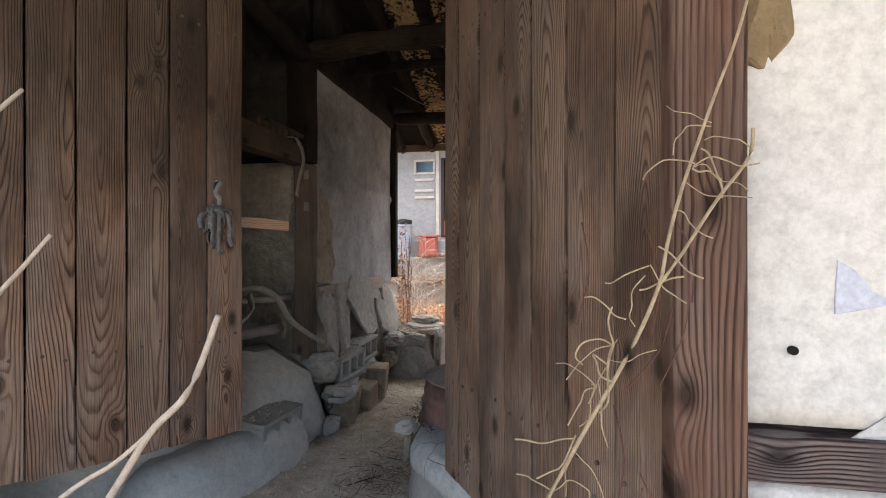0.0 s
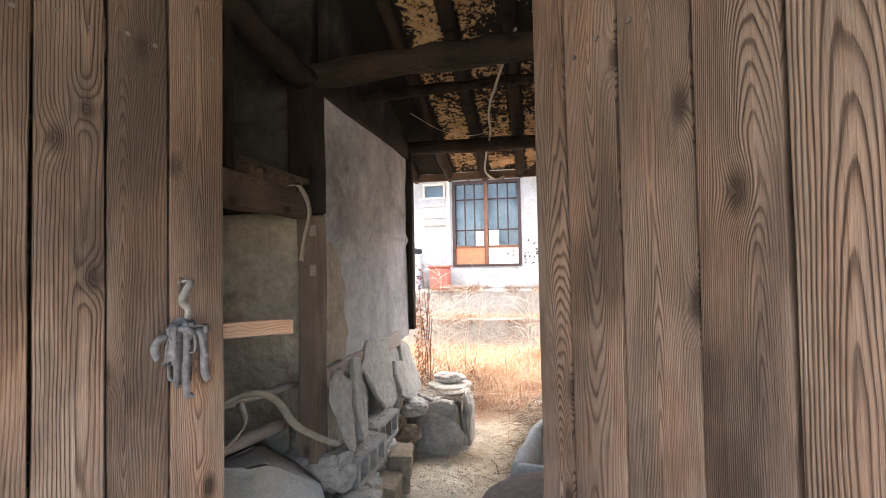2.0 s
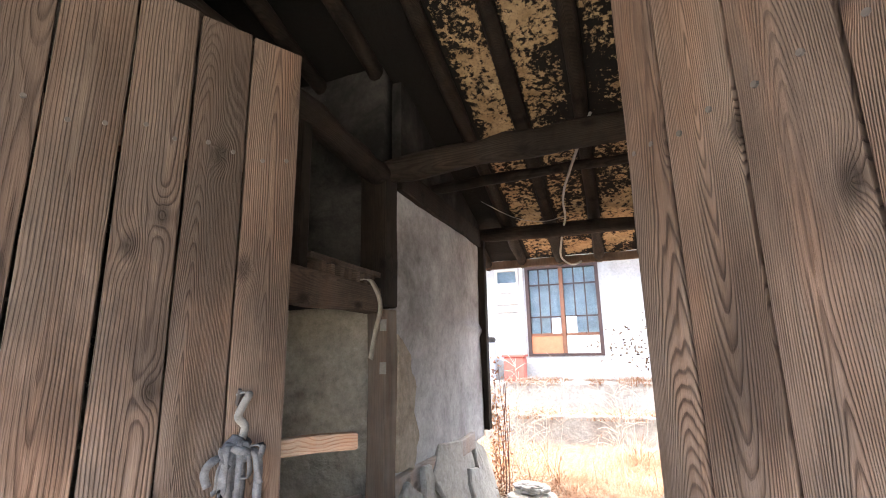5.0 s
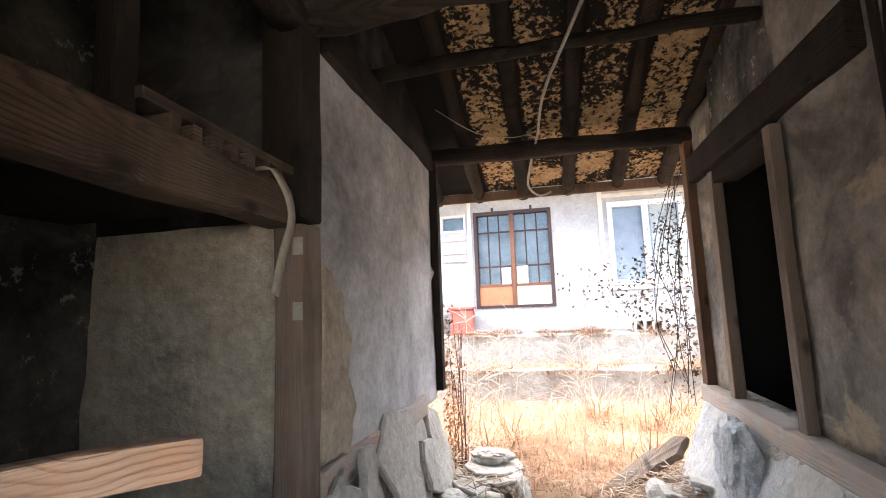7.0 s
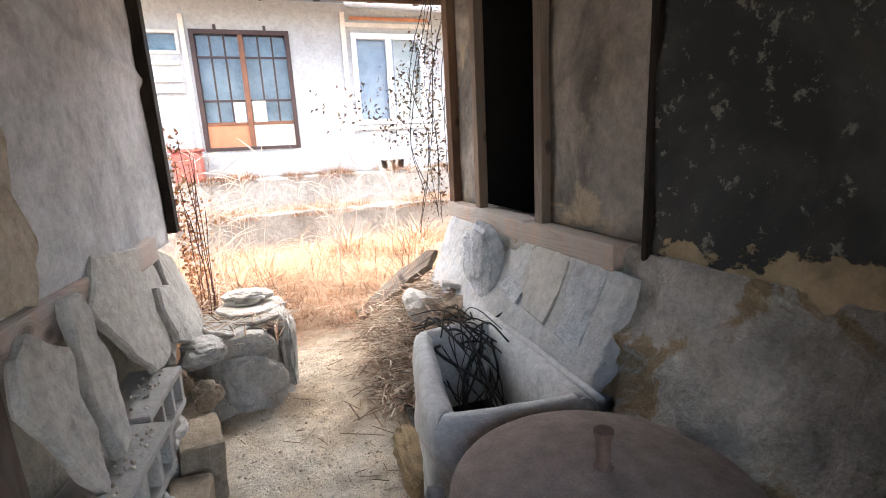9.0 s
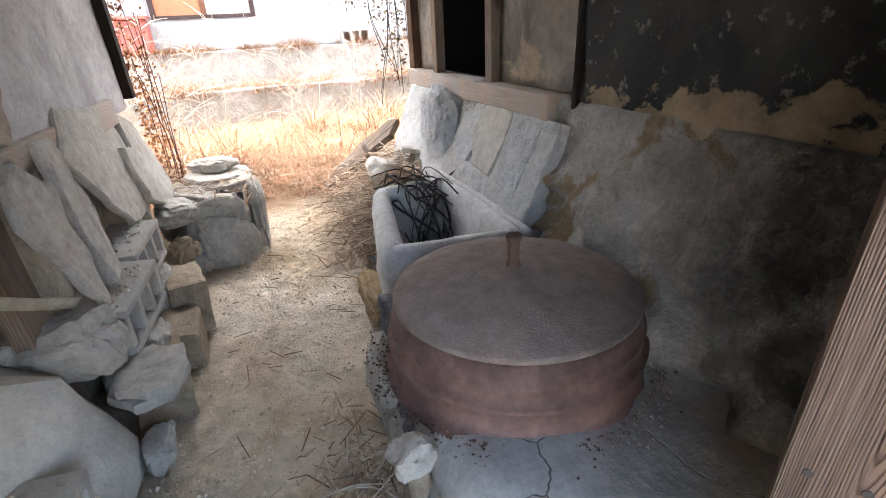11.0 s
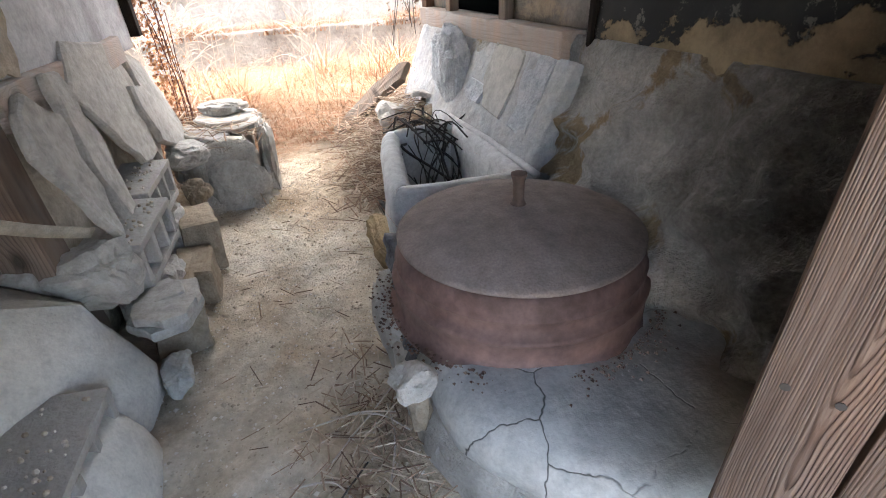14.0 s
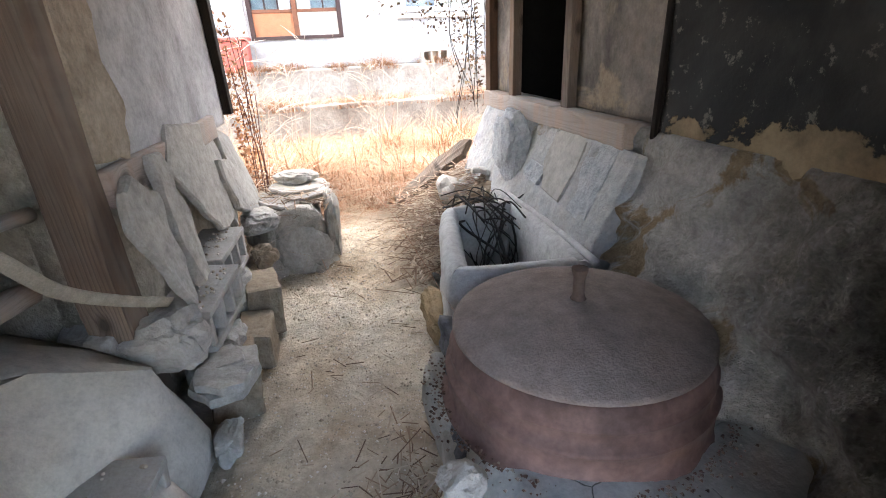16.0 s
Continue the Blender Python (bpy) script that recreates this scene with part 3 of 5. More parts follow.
def kitchen_floor():
    bm = sheet((-2.5, 1.0, 0.0), (2.85, 0, 0), (0, 4.4, 0), 0.06, 110, 170, 0.02, 5.0, 2.0)
    for v in bm.verts:
        if v.co.y > 5.0:
            v.co.z += 0.1 * (v.co.y - 5.0)
    return tagged(part("floor", bm, M_EARTH, smooth=True), "uneven packed earth floor, brown and dusty", "floor", kind="structure")


ground()
kitchen_floor()


# ---- walls ----
def wall(name, bm, material, label, smooth=True):
    return tagged(part(name, bm, material, smooth=smooth), label, "wall", kind="structure")


# smooth grey panel between post and back doorway
wall("wall_west_panel", sheet((-1.6, 3.16, 0.9), (0, 1.79, 0), (0, 0, 1.72), 0.12, 80, 90, 0.014, 1.6, 1.0,
     lambda s, t: 0.028 * s * max(0, 1 - abs(t - (0.575 - 0.05 * s + 0.012 * math.sin(9 * s))) * 30)), M_GREYPL, "grey smoothed plaster wall panel, cracked and smoke-stained")
wall("wall_west_base", sheet((-1.66, 3.1, 0.0), (0, 1.93, 0), (0, 0, 0.9), 0.14, 40, 20, 0.04, 4.0, 4.0), M_RECESS, "rough clay wall base with broken edge")
wall("wall_recess_back", sheet((-2.68, 3.12, 0.0), (1.02, 0, 0), (0, 0, 1.9), 0.12, 24, 40, 0.02, 3.0, 5.0), M_RECESS, "cracked brown clay wall of the recess")
wall("wall_recess_back_upper", sheet((-2.68, 3.12, 1.9), (1.02, 0, 0), (0, 0, 1.6), 0.12, 16, 16, 0.01, 3.0, 5.0), M_BLACKPL, "clay wall of the recess, its dimness painted dark above the loft")
# clay that fades into shade; the dimness is put into the dark plaster
wall("wall_west", sheet((-2.6, 0.95, 0.0), (0, 2.4, 0), (0, 0, 3.6), 0.14, 16, 20, 0.02, 2.0, 7.0), M_DARKPL, "clay wall of the recess, its dimness painted dark")
wall("wall_west_gable", box((-1.74, 3.25, 2.78), (-1.6, 5.03, 3.4)), M_BLACKPL, "soot-blackened clay above the wall panel", False)


fallen = plate([(-0.03, -0.02), (0.2, -0.04), (0.27, 0.1), (0.2, 0.24), (0.24, 0.4), (0.15, 0.52), (0.13, 0.6), (0.05, 0.68), (-0.03, 0.7)], 0.02,
                     pose(-1.588, 3.19, 1.03) @ Matrix(((0, 0, 1, 0), (1, 0, 0, 0), (0, 1, 0, 0), (0, 0, 0, 1))), 4, 0.012)
single("bare_clay_patch", fallen, M_CLAY, "bare brown clay where the grey plaster has fallen off", "clay patch")


def east_bulge(s, t):
    z = t * 0.97
    lump = 0.05 * (1 - abs(noise.noise(Vector((s * 13, t * 4.5, 1.0)))) * 3) + 0.025 * (1 - abs(noise.noise(Vector((s * 31, t * 10, 4.0)))) * 3)
    ledge = max(0.0, min(1.0, (s - 0.42) / 0.14)) * (0.13 * noise.noise(Vector((s * 9, t * 2.6 + s * 3, 7.0))) + 0.1 * (0.45 - abs(noise.noise(Vector((s * 12, t * 3.4 - s * 5, 2.0))))) + 0.05 * noise.noise(Vector((s * 34, t * 9, 5.0)))) * (1 - t ** 3)
    return ledge + lump * (1 - t ** 3) + 0.20 * max(0, 1 - z / 0.97) ** 0.8 + 0.05 * math.sin(s * 9 + t * 4) * (1 - t) + 0.02


# the east wall looks towards -x
wall("wall_east_lower", sheet((0.27, 5.03, 0.0), (0, -3.9, 0), (0, 0, 0.97), 0.15, 190, 56, 0.045, 3.6, 2.0, east_bulge), M_EASTMUD, "bulging rough clay wall base, grey-brown")
wall("wall_east_soot", sheet((0.27, 3.12, 0.86), (0, -2.02, 0), (0, 0, 2.73), 0.15, 60, 80, 0.02, 2.5, 3.0), M_FLAKED, "soot-black plaster wall with flaking spots")
wall("wall_east_pier", sheet((0.27, 3.78, 0.99), (0, -0.66, 0), (0, 0, 2.4), 0.15, 14, 40, 0.012, 2.5, 6.0), M_SMOKEPL, "smoke-stained plaster wall beside the small door")
wall("wall_east_corner", sheet((0.27, 5.03, 0.99), (0, -0.43, 0), (0, 0, 1.8), 0.04, 10, 30, 0.008, 2.5, 8.0), M_SMOKEPL, "narrow smoke-stained wall strip")
wall("wall_east_over_door", box((0.28, 3.78, 2.26), (0.42, 4.6, 3.3)), M_DARKPL, "soot-black plaster above the small door", False)
# closed box for the room behind the small door, its shade painted near-black
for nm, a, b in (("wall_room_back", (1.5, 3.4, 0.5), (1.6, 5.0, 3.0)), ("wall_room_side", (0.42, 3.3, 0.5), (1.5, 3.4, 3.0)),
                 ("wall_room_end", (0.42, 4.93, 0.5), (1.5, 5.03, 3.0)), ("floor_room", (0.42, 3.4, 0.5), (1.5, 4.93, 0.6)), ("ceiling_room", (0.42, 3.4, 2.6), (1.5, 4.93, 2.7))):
    wall(nm, box(a, b), M_DARK, "room shell behind the small door, its darkness painted near-black", False)
# front wall of the house
front_e = wall("wall_front_east", sheet((0.364, 1.0, 0.93), (3.456, 0, 0), (0, 0, 1.9), 0.1, 60, 40, 0.006, 1.5, 9.0), M_WHITE, "whitewashed clay wall with a broken corner and stains")
wall("wall_front_east_base", sheet((0.364, 1.0, -0.05), (3.456, 0, 0), (0, 0, 0.88), 0.1, 40, 16, 0.01, 2.0, 9.0), M_CEMENT, "grey cement wall base")
wall("wall_front_west", sheet((-5.0, 1.0, -0.05), (3.1, 0, 0), (0, 0, 2.9), 0.1, 30, 20, 0.006, 1.5, 9.0), M_WHITE, "whitewashed clay wall")
wall("wall_house_east_end", box((3.7, 1.1, -0.05), (3.82, 5.03, 3.2)), M_WHITE, "whitewashed end wall", False)
wall("wall_house_back", box((0.42, 5.04, -0.05), (3.82, 5.14, 2.7)), M_WHITE, "whitewashed back wall", False)
wall("wall_house_back_west", box((-5.0, 4.95, -0.05), (-1.75, 5.05, 2.7)), M_WHITE, "whitewashed back wall", False)
wall("wall_house_west_end", box((-5.1, 1.0, -0.05), (-5.0, 5.05, 3.0)), M_WHITE, "whitewashed end wall", False)
# the unseen front eave is lengthened to -0.8 to shade the door heads
for y0, y1, nm in ((-0.8, 2.2, "roof_front"), (2.2, 5.86, "roof_rear")):
    z0, z1 = roof_z(y0) + 0.2, roof_z(y1) + 0.2
    bm = sheet((-5.1, y0, z0), (9.2, 0, 0), (0, y1 - y0, z1 - z0), 0.03, 120, 6)
    for v in bm.verts:
        v.co.z += 0.018 * math.cos(v.co.x * 31.0)
    tagged(part(nm, bm, M_TILE, smooth=True), "grey ribbed roof tiles over the kitchen", "roof", kind="structure")
wall("trim_front_beam", box((0.364, 0.975, 0.825), (3.8, 1.06, 0.915), 0.008, None, 0), M_FRONT, "dark weathered horizontal timber in the wall", False)


# ---- ceiling and timbers ----
def ceiling():
    bm = bmesh.new()
    ys = [-0.74, -0.1, 0.6, 1.3, 2.2] + [2.2 + 0.2 * i for i in range(1, 18)] + [5.8]
    xs = [-5.0, -2.6] + [-2.4 + 0.12 * i for i in range(26)] + [0.8, 2.0, 4.0]
    lo, hi = [], []
    for y in ys:
        lo.append([bm.verts.new((x, y, roof_z(y) + 0.025 * noise.noise(Vector((x, y, 0)) * 4))) for x in xs])
        hi.append([bm.verts.new((x, y, roof_z(y) + 0.16)) for x in xs])
    for j in range(len(ys) - 1):
        for i in range(len(xs) - 1):
            bm.faces.new((lo[j][i], lo[j][i + 1], lo[j + 1][i + 1], lo[j + 1][i]))
            bm.faces.new((hi[j][i], hi[j + 1][i], hi[j + 1][i + 1], hi[j][i + 1]))
    for j in (0, len(ys) - 1):
        for i in range(len(xs) - 1):
            bm.faces.new((lo[j][i], lo[j][i + 1], hi[j][i + 1], hi[j][i]))
    for j in range(len(ys) - 1):
        for i in (0, len(xs) - 1):
            bm.faces.new((lo[j][i], lo[j + 1][i], hi[j + 1][i], hi[j][i]))
    return tagged(part("ceiling", bm, M_CEIL, smooth=True), "smoked clay ceiling between rafters, ochre patches showing", "ceiling", kind="structure")


ceiling()
for k in range(-3, 6):
    x = -1.32 + 0.4 * k
    w = random.uniform(-0.03, 0.03)
    single("rafter", log([(x + w, 5.86, roof_z(5.86) - 0.03), (x, 4.4, roof_z(4.4) - 0.02), (x - w, 2.15, roof_z(2.2) - 0.03)], 0.052, 9, 0.02, k), M_SOOT_Y,
           "soot-black round roof rafter pole", "rafter", "rafters of the kitchen roof", smooth=True)
    single("rafter", log([(x - w, 2.25, roof_z(2.2) - 0.03), (x, 1.0, roof_z(1.0) - 0.02), (x, -0.78, roof_z(-0.78) - 0.03)], 0.052, 9, 0.02, k + 20), M_SOOT_Y,
           "soot-black round roof rafter pole", "rafter", "rafters of the kitchen roof", smooth=True)
single("crossbeam", log([(-1.75, 3.1, 2.655), (-1.2, 3.1, 2.715), (-0.4, 3.12, 2.735), (0.4, 3.1, 2.72)], 0.072, 12, 0.035, 2), M_SOOT_X, "bowed smoke-blackened crossbeam log", "beam", smooth=True)
single("thin_pole", log([(-1.62, 3.8, 2.80), (-0.8, 3.8, 2.83), (0.3, 3.85, 2.86)], 0.035, 9, 0.02, 5), M_SOOT_X, "thin sooty pole under the rafters", "pole", smooth=True)
single("ridge_beam", log([(-2.6, 2.2, 3.5), (0.4, 2.2, 3.52)], 0.09, 10, 0.02, 6), M_SOOT_X, "soot-black ridge purlin", "beam", smooth=True)
single("eave_purlin", log([(-1.75, 5.0, 2.715), (-0.7, 5.0, 2.70), (0.42, 5.0, 2.69)], 0.065, 12, 0.015, 7), M_SOOT_X, "soot-black purlin over the back doorway", "beam", smooth=True)
single("eave_board", box((-2.3, 5.785, 2.515), (1.2, 5.81, 2.60), 0.004, None, 0), M_POST_IN, "brown eave batten under the roof edge", "batten")
single("front_lintel", box((-1.95, 0.97, 2.66), (0.45, 1.12, 2.86), 0.01), M_POST, "weathered timber lintel over the front door", "beam")
single("wall_plate", log([(-1.64, 1.05, 2.70), (-1.64, 2.2, 2.71), (-1.64, 3.02, 2.64)], 0.075, 10, 0.03, 9), M_SOOT_Y, "smoky round wall plate above the loft", "beam", smooth=True)
single("wall_plate", box((-1.7, 3.2, 2.6), (-1.565, 4.95, 2.76), 0.012, None, 2, 0.01, 3), M_SOOT_Y, "dark timber plate on top of the grey panel", "beam")
single("wall_plate", box((0.22, 3.2, 2.32), (0.36, 4.94, 2.5), 0.012, None, 2, 0.012, 4), M_SOOT_Y, "smoky timber plate above the small door", "beam")
single("corner_post", box((-1.69, 3.01, 0.2), (-1.575, 3.15, 1.88), 0.014, None, 3, 0.02, 5), M_JAMB, "brown square timber post, rough and dusty", "post")
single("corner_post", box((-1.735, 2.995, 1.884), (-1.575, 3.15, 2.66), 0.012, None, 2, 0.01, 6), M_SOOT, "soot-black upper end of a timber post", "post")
single("door_post", box((-1.62, 4.955, 0.95), (-1.545, 5.04, 2.66), 0.006), M_SOOT, "thin blackened jamb of the back doorway", "post")
single("door_post", box((0.215, 4.96, 0.9), (0.29, 5.06, 2.64), 0.006), M_POST_IN, "brown jamb of the back doorway with vines", "post")
# dark bar put in for the shade of a groove beside a plaster ridge
single("east_post", box((0.25, 3.12, 0.8), (0.33, 3.155, 2.6), 0.01, None, 3, 0.01, 2), M_SOOT, "dark bar drawn for the shaded groove in the wall plaster", "post")
single("gate_post", box((0.238, 0.9, 0.0), (0.362, 1.08, 2.66), 0.012, None, 3, 0.008, 3), M_POST, "weathered brown gate post with raised grain", "post")
single("gate_post", box((-1.92, 0.9, 0.0), (-1.75, 1.08, 2.66), 0.012, None, 3, 0.008, 8), M_POST, "weathered brown gate post with raised grain", "post")
single("wall_ledge", box((-1.67, 3.17, 0.865), (-1.57, 4.6, 0.985), 0.012, None, 3, 0.012, 2), M_SILL, "dusty grey timber ledge under the panel", "beam")
single("doorway_sill", box((-1.75, 1.0, -0.04), (0.26, 1.1, 0.2), 0.012, None, 3, 0.01, 2), M_POST, "low worn timber threshold", "threshold")
single("sill_beam", box((0.19, 3.22, 0.88), (0.31, 5.05, 0.985), 0.012, None, 3, 0.014, 6), M_SILL, "dusty grey timber sill under the small door", "beam")

small = thing("door_small_frame", (0.27, 4.2, 0.98), "smoky timber frame of an empty small doorway", "door frame")
part("jamb", box((0.225, 4.53, 0.985), (0.285, 4.6, 2.3), 0.006), M_JAMB, small)
part("jamb", box((0.225, 3.78, 0.985), (0.36, 3.85, 2.3), 0.006), M_JAMB, small)
part("head", box((0.23, 3.85, 2.22), (0.36, 4.53, 2.3), 0.006), M_SOOT_Y, small)

# loft in the recess
single("loft_beam", box((-1.69, 1.62, 1.845), (-1.575, 2.985, 1.985), 0.016, None, 4, 0.022, 7), M_LOFT, "rough dusty beam carrying the loft", "beam")
single("loft_rail", box((-1.66, 2.36, 2.035), (-1.6, 3.0, 2.065), 0.006, None, 2, 0.006, 2), M_LOFT, "thin timber rail on the loft edge", "rail")
for i in range(7):
    single("joist_end", box((-1.74, 2.44 + 0.075 * i, 1.98), (-1.6, 2.475 + 0.075 * i, 2.04), 0.005, None, 1, 0.006, i), M_LOFT, "stub of a small loft joist", "joist", "joist stubs on the loft beam")
single("loft_floor", box((-2.58, 1.3, 1.93), (-1.7, 2.99, 1.975), 0.0, None, 2, 0.01, 2), M_SOOT_Y, "dark clay-covered loft floor", "loft floor")
single("loft_stud", box((-1.68, 2.31, 1.985), (-1.62, 2.37, 2.68), 0.008, None, 2, 0.008, 3), M_SOOT, "upright sooty stud on the loft beam", "stud")


# ---- plank doors ----
def plank(w, h, th, seed, chip):
    """One board, x across, z up, its ends uneven."""
    bm = box((0, -th / 2, 0), (w, th / 2, h), 0.003)
    bmesh.ops.subdivide_edges(bm, edges=[e for e in bm.edges if abs(e.verts[0].co.z - e.verts[1].co.z) > h * 0.5], cuts=14)
    for v in bm.verts:
        v.co.x += 0.004 * noise.noise(Vector((seed * 3, v.co.z * 3.0, 1 if v.co.x > w / 2 else 5)))
        v.co.y += 0.003 * noise.noise(Vector((seed, v.co.z * 1.3, 0)))
        if v.co.z < 0.01:
            v.co.z += chip * noise.noise(Vector((seed * 2.7, v.co.x * 16, 0))) + chip
        if v.co.z > h - 0.01:
            v.co.z += chip * noise.noise(Vector((seed * 4.1, v.co.x * 12, 3)))
    return bm


def plank_door(name, hinge, free, z0, z1, widths, label, slope, top_slope):
    d = Vector((free[0] - hinge[0], free[1] - hinge[1], 0))
    ang = math.degrees(math.atan2(d.y, d.x))
    leaf = thing(name, None, label, "door", m=pose(hinge[0], hinge[1], z0, 0, 0, ang))
    x = 0.0
    for i, w in enumerate(widths):
        lift = slope * (x / d.length)
        fall = top_slope * (x / d.length)
        p = part("plank", plank(w - 0.006, z1 - z0 - lift - fall, 0.028, i + 3.7 * len(name), 0.008), M_DOOR_SMOKE_SHADE if "west" in name else M_DOOR, leaf, local=True)
        p.location = (x, random.uniform(-0.003, 0.003), lift)
        x += w
    back = 1 if d.x > 0 else -1
    for z in (0.35, 1.65):
        part("batten", box((0.03, back * 0.016, z), (d.length - 0.12, back * 0.06, z + 0.09), 0.006), M_POST, leaf, local=True)
    # rows of nails
    x = 0.0
    side = -back
    for i, w in enumerate(widths):
        for z in (0.39, 1.69):
            for k in (0.3, 0.75):
                q = part("nail", log([(0, side * 0.012, 0), (0, side * 0.018, 0)], 0.006, 7, steps=1), M_NAIL, leaf, local=True)
                q.location = (x + w * k, 0, z + random.uniform(-0.02, 0.02))
        x += w
    return leaf


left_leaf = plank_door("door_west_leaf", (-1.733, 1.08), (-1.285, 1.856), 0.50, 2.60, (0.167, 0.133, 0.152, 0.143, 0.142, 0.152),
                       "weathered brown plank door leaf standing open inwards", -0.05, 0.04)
right_leaf = plank_door("door_east_leaf", (0.255, 0.975), (-0.356, 1.848), 0.37, 2.64, (0.14, 0.166, 0.154, 0.145, 0.17, 0.165, 0.122),
                        "weathered reddish-brown plank door leaf standing half open", 0.0, 0.0)

# bar through the left leaf, and a knotted rag on it
d60 = Vector((0.5, 0.866, 0))
bar = turned_box((0.40, 0.035, 0.05), pose(-1.315, 1.935, 1.385, 0, 2, 60), 0.008, 0.006, 2)
single("door_bar", bar, M_BAR, "pale split-wood door bar sticking out behind the leaf", "door bar")


def rag():
    th = thing("knotted_rag", (-1.345, 1.75, 1.5), "grey knotted cloth strip hanging on the door", "rag")
    c = Vector((-1.345, 1.735, 1.52))
    off = Vector((0.03, -0.02, 0))
    out = Vector((0.5, -0.29, 0)).normalized()
    along = Vector((0.5, 0.866, 0))
    k0 = c + off + Vector((0, 0, -0.1))
    part("loop", ribbon([c + off * 0.2 + Vector((0, 0, 0.025)), c + off + Vector((0, 0, 0.03)) + along * 0.02, c + off * 1.3 + Vector((0, 0, -0.02)) - along * 0.006, c + off * 1.1 + Vector((0, 0, -0.05)) + along * 0.014, k0], 0.019, 0.004, along), M_LOOP, th, "pale strip looped over a nail", smooth=True)
    part("nail", log([c, c + off * 0.6 + Vector((0, 0, 0.04))], 0.005, 7, steps=1), M_NAIL, th)
    part("knot", boulder(k0, (0.03, 0.022, 0.032), 3, 3, 0.6), M_RAG, th, smooth=True)
    part("knot", log([k0 - along * 0.03 + Vector((0, 0, 0.012)), k0 + out * 0.025, k0 + along * 0.03 - Vector((0, 0, 0.012))], 0.012, 8, 0.008, 4), M_RAG, th, smooth=True)
    for i in range(15):
        a = random.uniform(-1, 1)
        reach = random.uniform(0.05, 0.085)
        mid = k0 + along * a * reach + out * random.uniform(0.01, 0.035) + Vector((0, 0, random.uniform(-0.03, 0.015)))
        low = mid + along * a * random.uniform(-0.02, 0.035) + out * random.uniform(-0.015, 0.01) + Vector((0, 0, -random.uniform(0.04, 0.15) * (1.25 - abs(a))))
        tip = low + along * random.uniform(-0.02, 0.02) + Vector((0, 0, random.uniform(-0.03, 0.0)))
        part("tail", ribbon([k0, mid, low, tip], random.uniform(0.011, 0.02), 0.004, along + out * random.uniform(-0.8, 0.8)), M_RAG, th, smooth=True)


rag()


# ---- cooking hearth, cauldron and water tank ----
def ring_outline(points, step=0.06, rounds=2):
    pts = [Vector((*p, 0)) for p in points]
    for _ in range(rounds):
        pts = [q for i, p in enumerate(pts) for q in (p.lerp(pts[(i + 1) % len(pts)], 0.25), p.lerp(pts[(i + 1) % len(pts)], 0.75))]
    out = []
    for i, p in enumerate(pts):
        e = pts[(i + 1) % len(pts)]
        k = max(1, int((e - p).length / step))
        out += [p.lerp(e, j / k) for j in range(k)]
    return out


def mound(outline, levels, rough, freq=4.0, seed=0.0, rounds=2, cap=True, step=0.06):
    """A moulded mass: the outline, given counter-clockwise, drawn in by each level's inset at its height."""
    pts = ring_outline(outline, step, rounds)
    n = len(pts)
    bm = bmesh.new()
    loops = []
    for inset, z in levels:
        loop = []
        for i, p in enumerate(pts):
            d = (pts[(i + 2) % n] - pts[i - 2]).normalized()
            q = p + Vector((-d.y, d.x, 0)) * inset
            q.z = z
            loop.append(bm.verts.new(q + jog(q, freq, rough, seed) + jog(q, freq * 4, rough * 0.3, seed)))
        loops.append(loop)
    for l0, l1 in zip(loops, loops[1:]):
        for i in range(n):
            bm.faces.new((l0[i], l0[(i + 1) % n], l1[(i + 1) % n], l1[i]))
    if cap:
        last = loops[-1]
        mid = sum((v.co for v in last), Vector()) / n
        for k in (0.75, 0.5, 0.25):
            nxt = []
            for v in loops[-1]:
                q = mid + (v.co - mid) * k
                nxt.append(bm.verts.new(q + jog(q, freq, rough * 0.7, seed)))
            # scale from the rim, not from the last ring
            for a, b in zip(nxt, last):
                a.co = mid + (b.co - mid) * k + jog(b.co * k, freq, rough * 0.7, seed)
            for i in range(n):
                bm.faces.new((loops[-1][i], loops[-1][(i + 1) % n], nxt[(i + 1) % n], nxt[i]))
            loops.append(nxt)
        c = bm.verts.new(mid)
        for i in range(n):
            bm.faces.new((loops[-1][i], loops[-1][(i + 1) % n], c))
    return bm


def lathe(profile, m, sides=64):
    bm = bmesh.new()
    loops = [[bm.verts.new((r * math.cos(math.tau * k / sides), r * math.sin(math.tau * k / sides), z)) for k in range(sides)] for r, z in profile]
    for l0, l1 in zip(loops, loops[1:]):
        for k in range(sides):
            bm.faces.new((l0[k], l0[(k + 1) % sides], l1[(k + 1) % sides], l1[k]))
    bm.faces.new(loops[0][::-1])
    bm.faces.new(loops[-1])
    bm.transform(m)
    return bm


POT = (-0.27, 2.645)
stove = thing("cooking_hearth", (-0.2, 2.4, 0), "cracked clay and cement hearth under a cauldron", "hearth")
part("base", mound([(0.3, 3.14), (-0.62, 3.14), (-0.67, 2.7), (-0.68, 2.36), (-0.56, 2.1), (-0.36, 1.93), (-0.1, 1.86), (0.3, 1.84)],
                   [(0, -0.03), (0.01, 0.06), (0.02, 0.14), (0.03, 0.2), (0.035, 0.24)], 0.03, 5.0, 3), M_MUD, stove, smooth=True)
part("plaster_top", mound([(0.3, 3.12), (-0.5, 3.12), (-0.6, 2.75), (-0.64, 2.4), (-0.62, 2.22), (-0.5, 2.07), (-0.34, 1.91), (-0.1, 1.83), (0.3, 1.82)],
                          [(0.03, 0.18), (-0.012, 0.2), (-0.015, 0.23), (-0.01, 0.27), (0.015, 0.305), (0.06, 0.323), (0.12, 0.33)], 0.02, 4.0, 8), M_CRACKED, stove,
     "pale cracked cement coating", smooth=True)
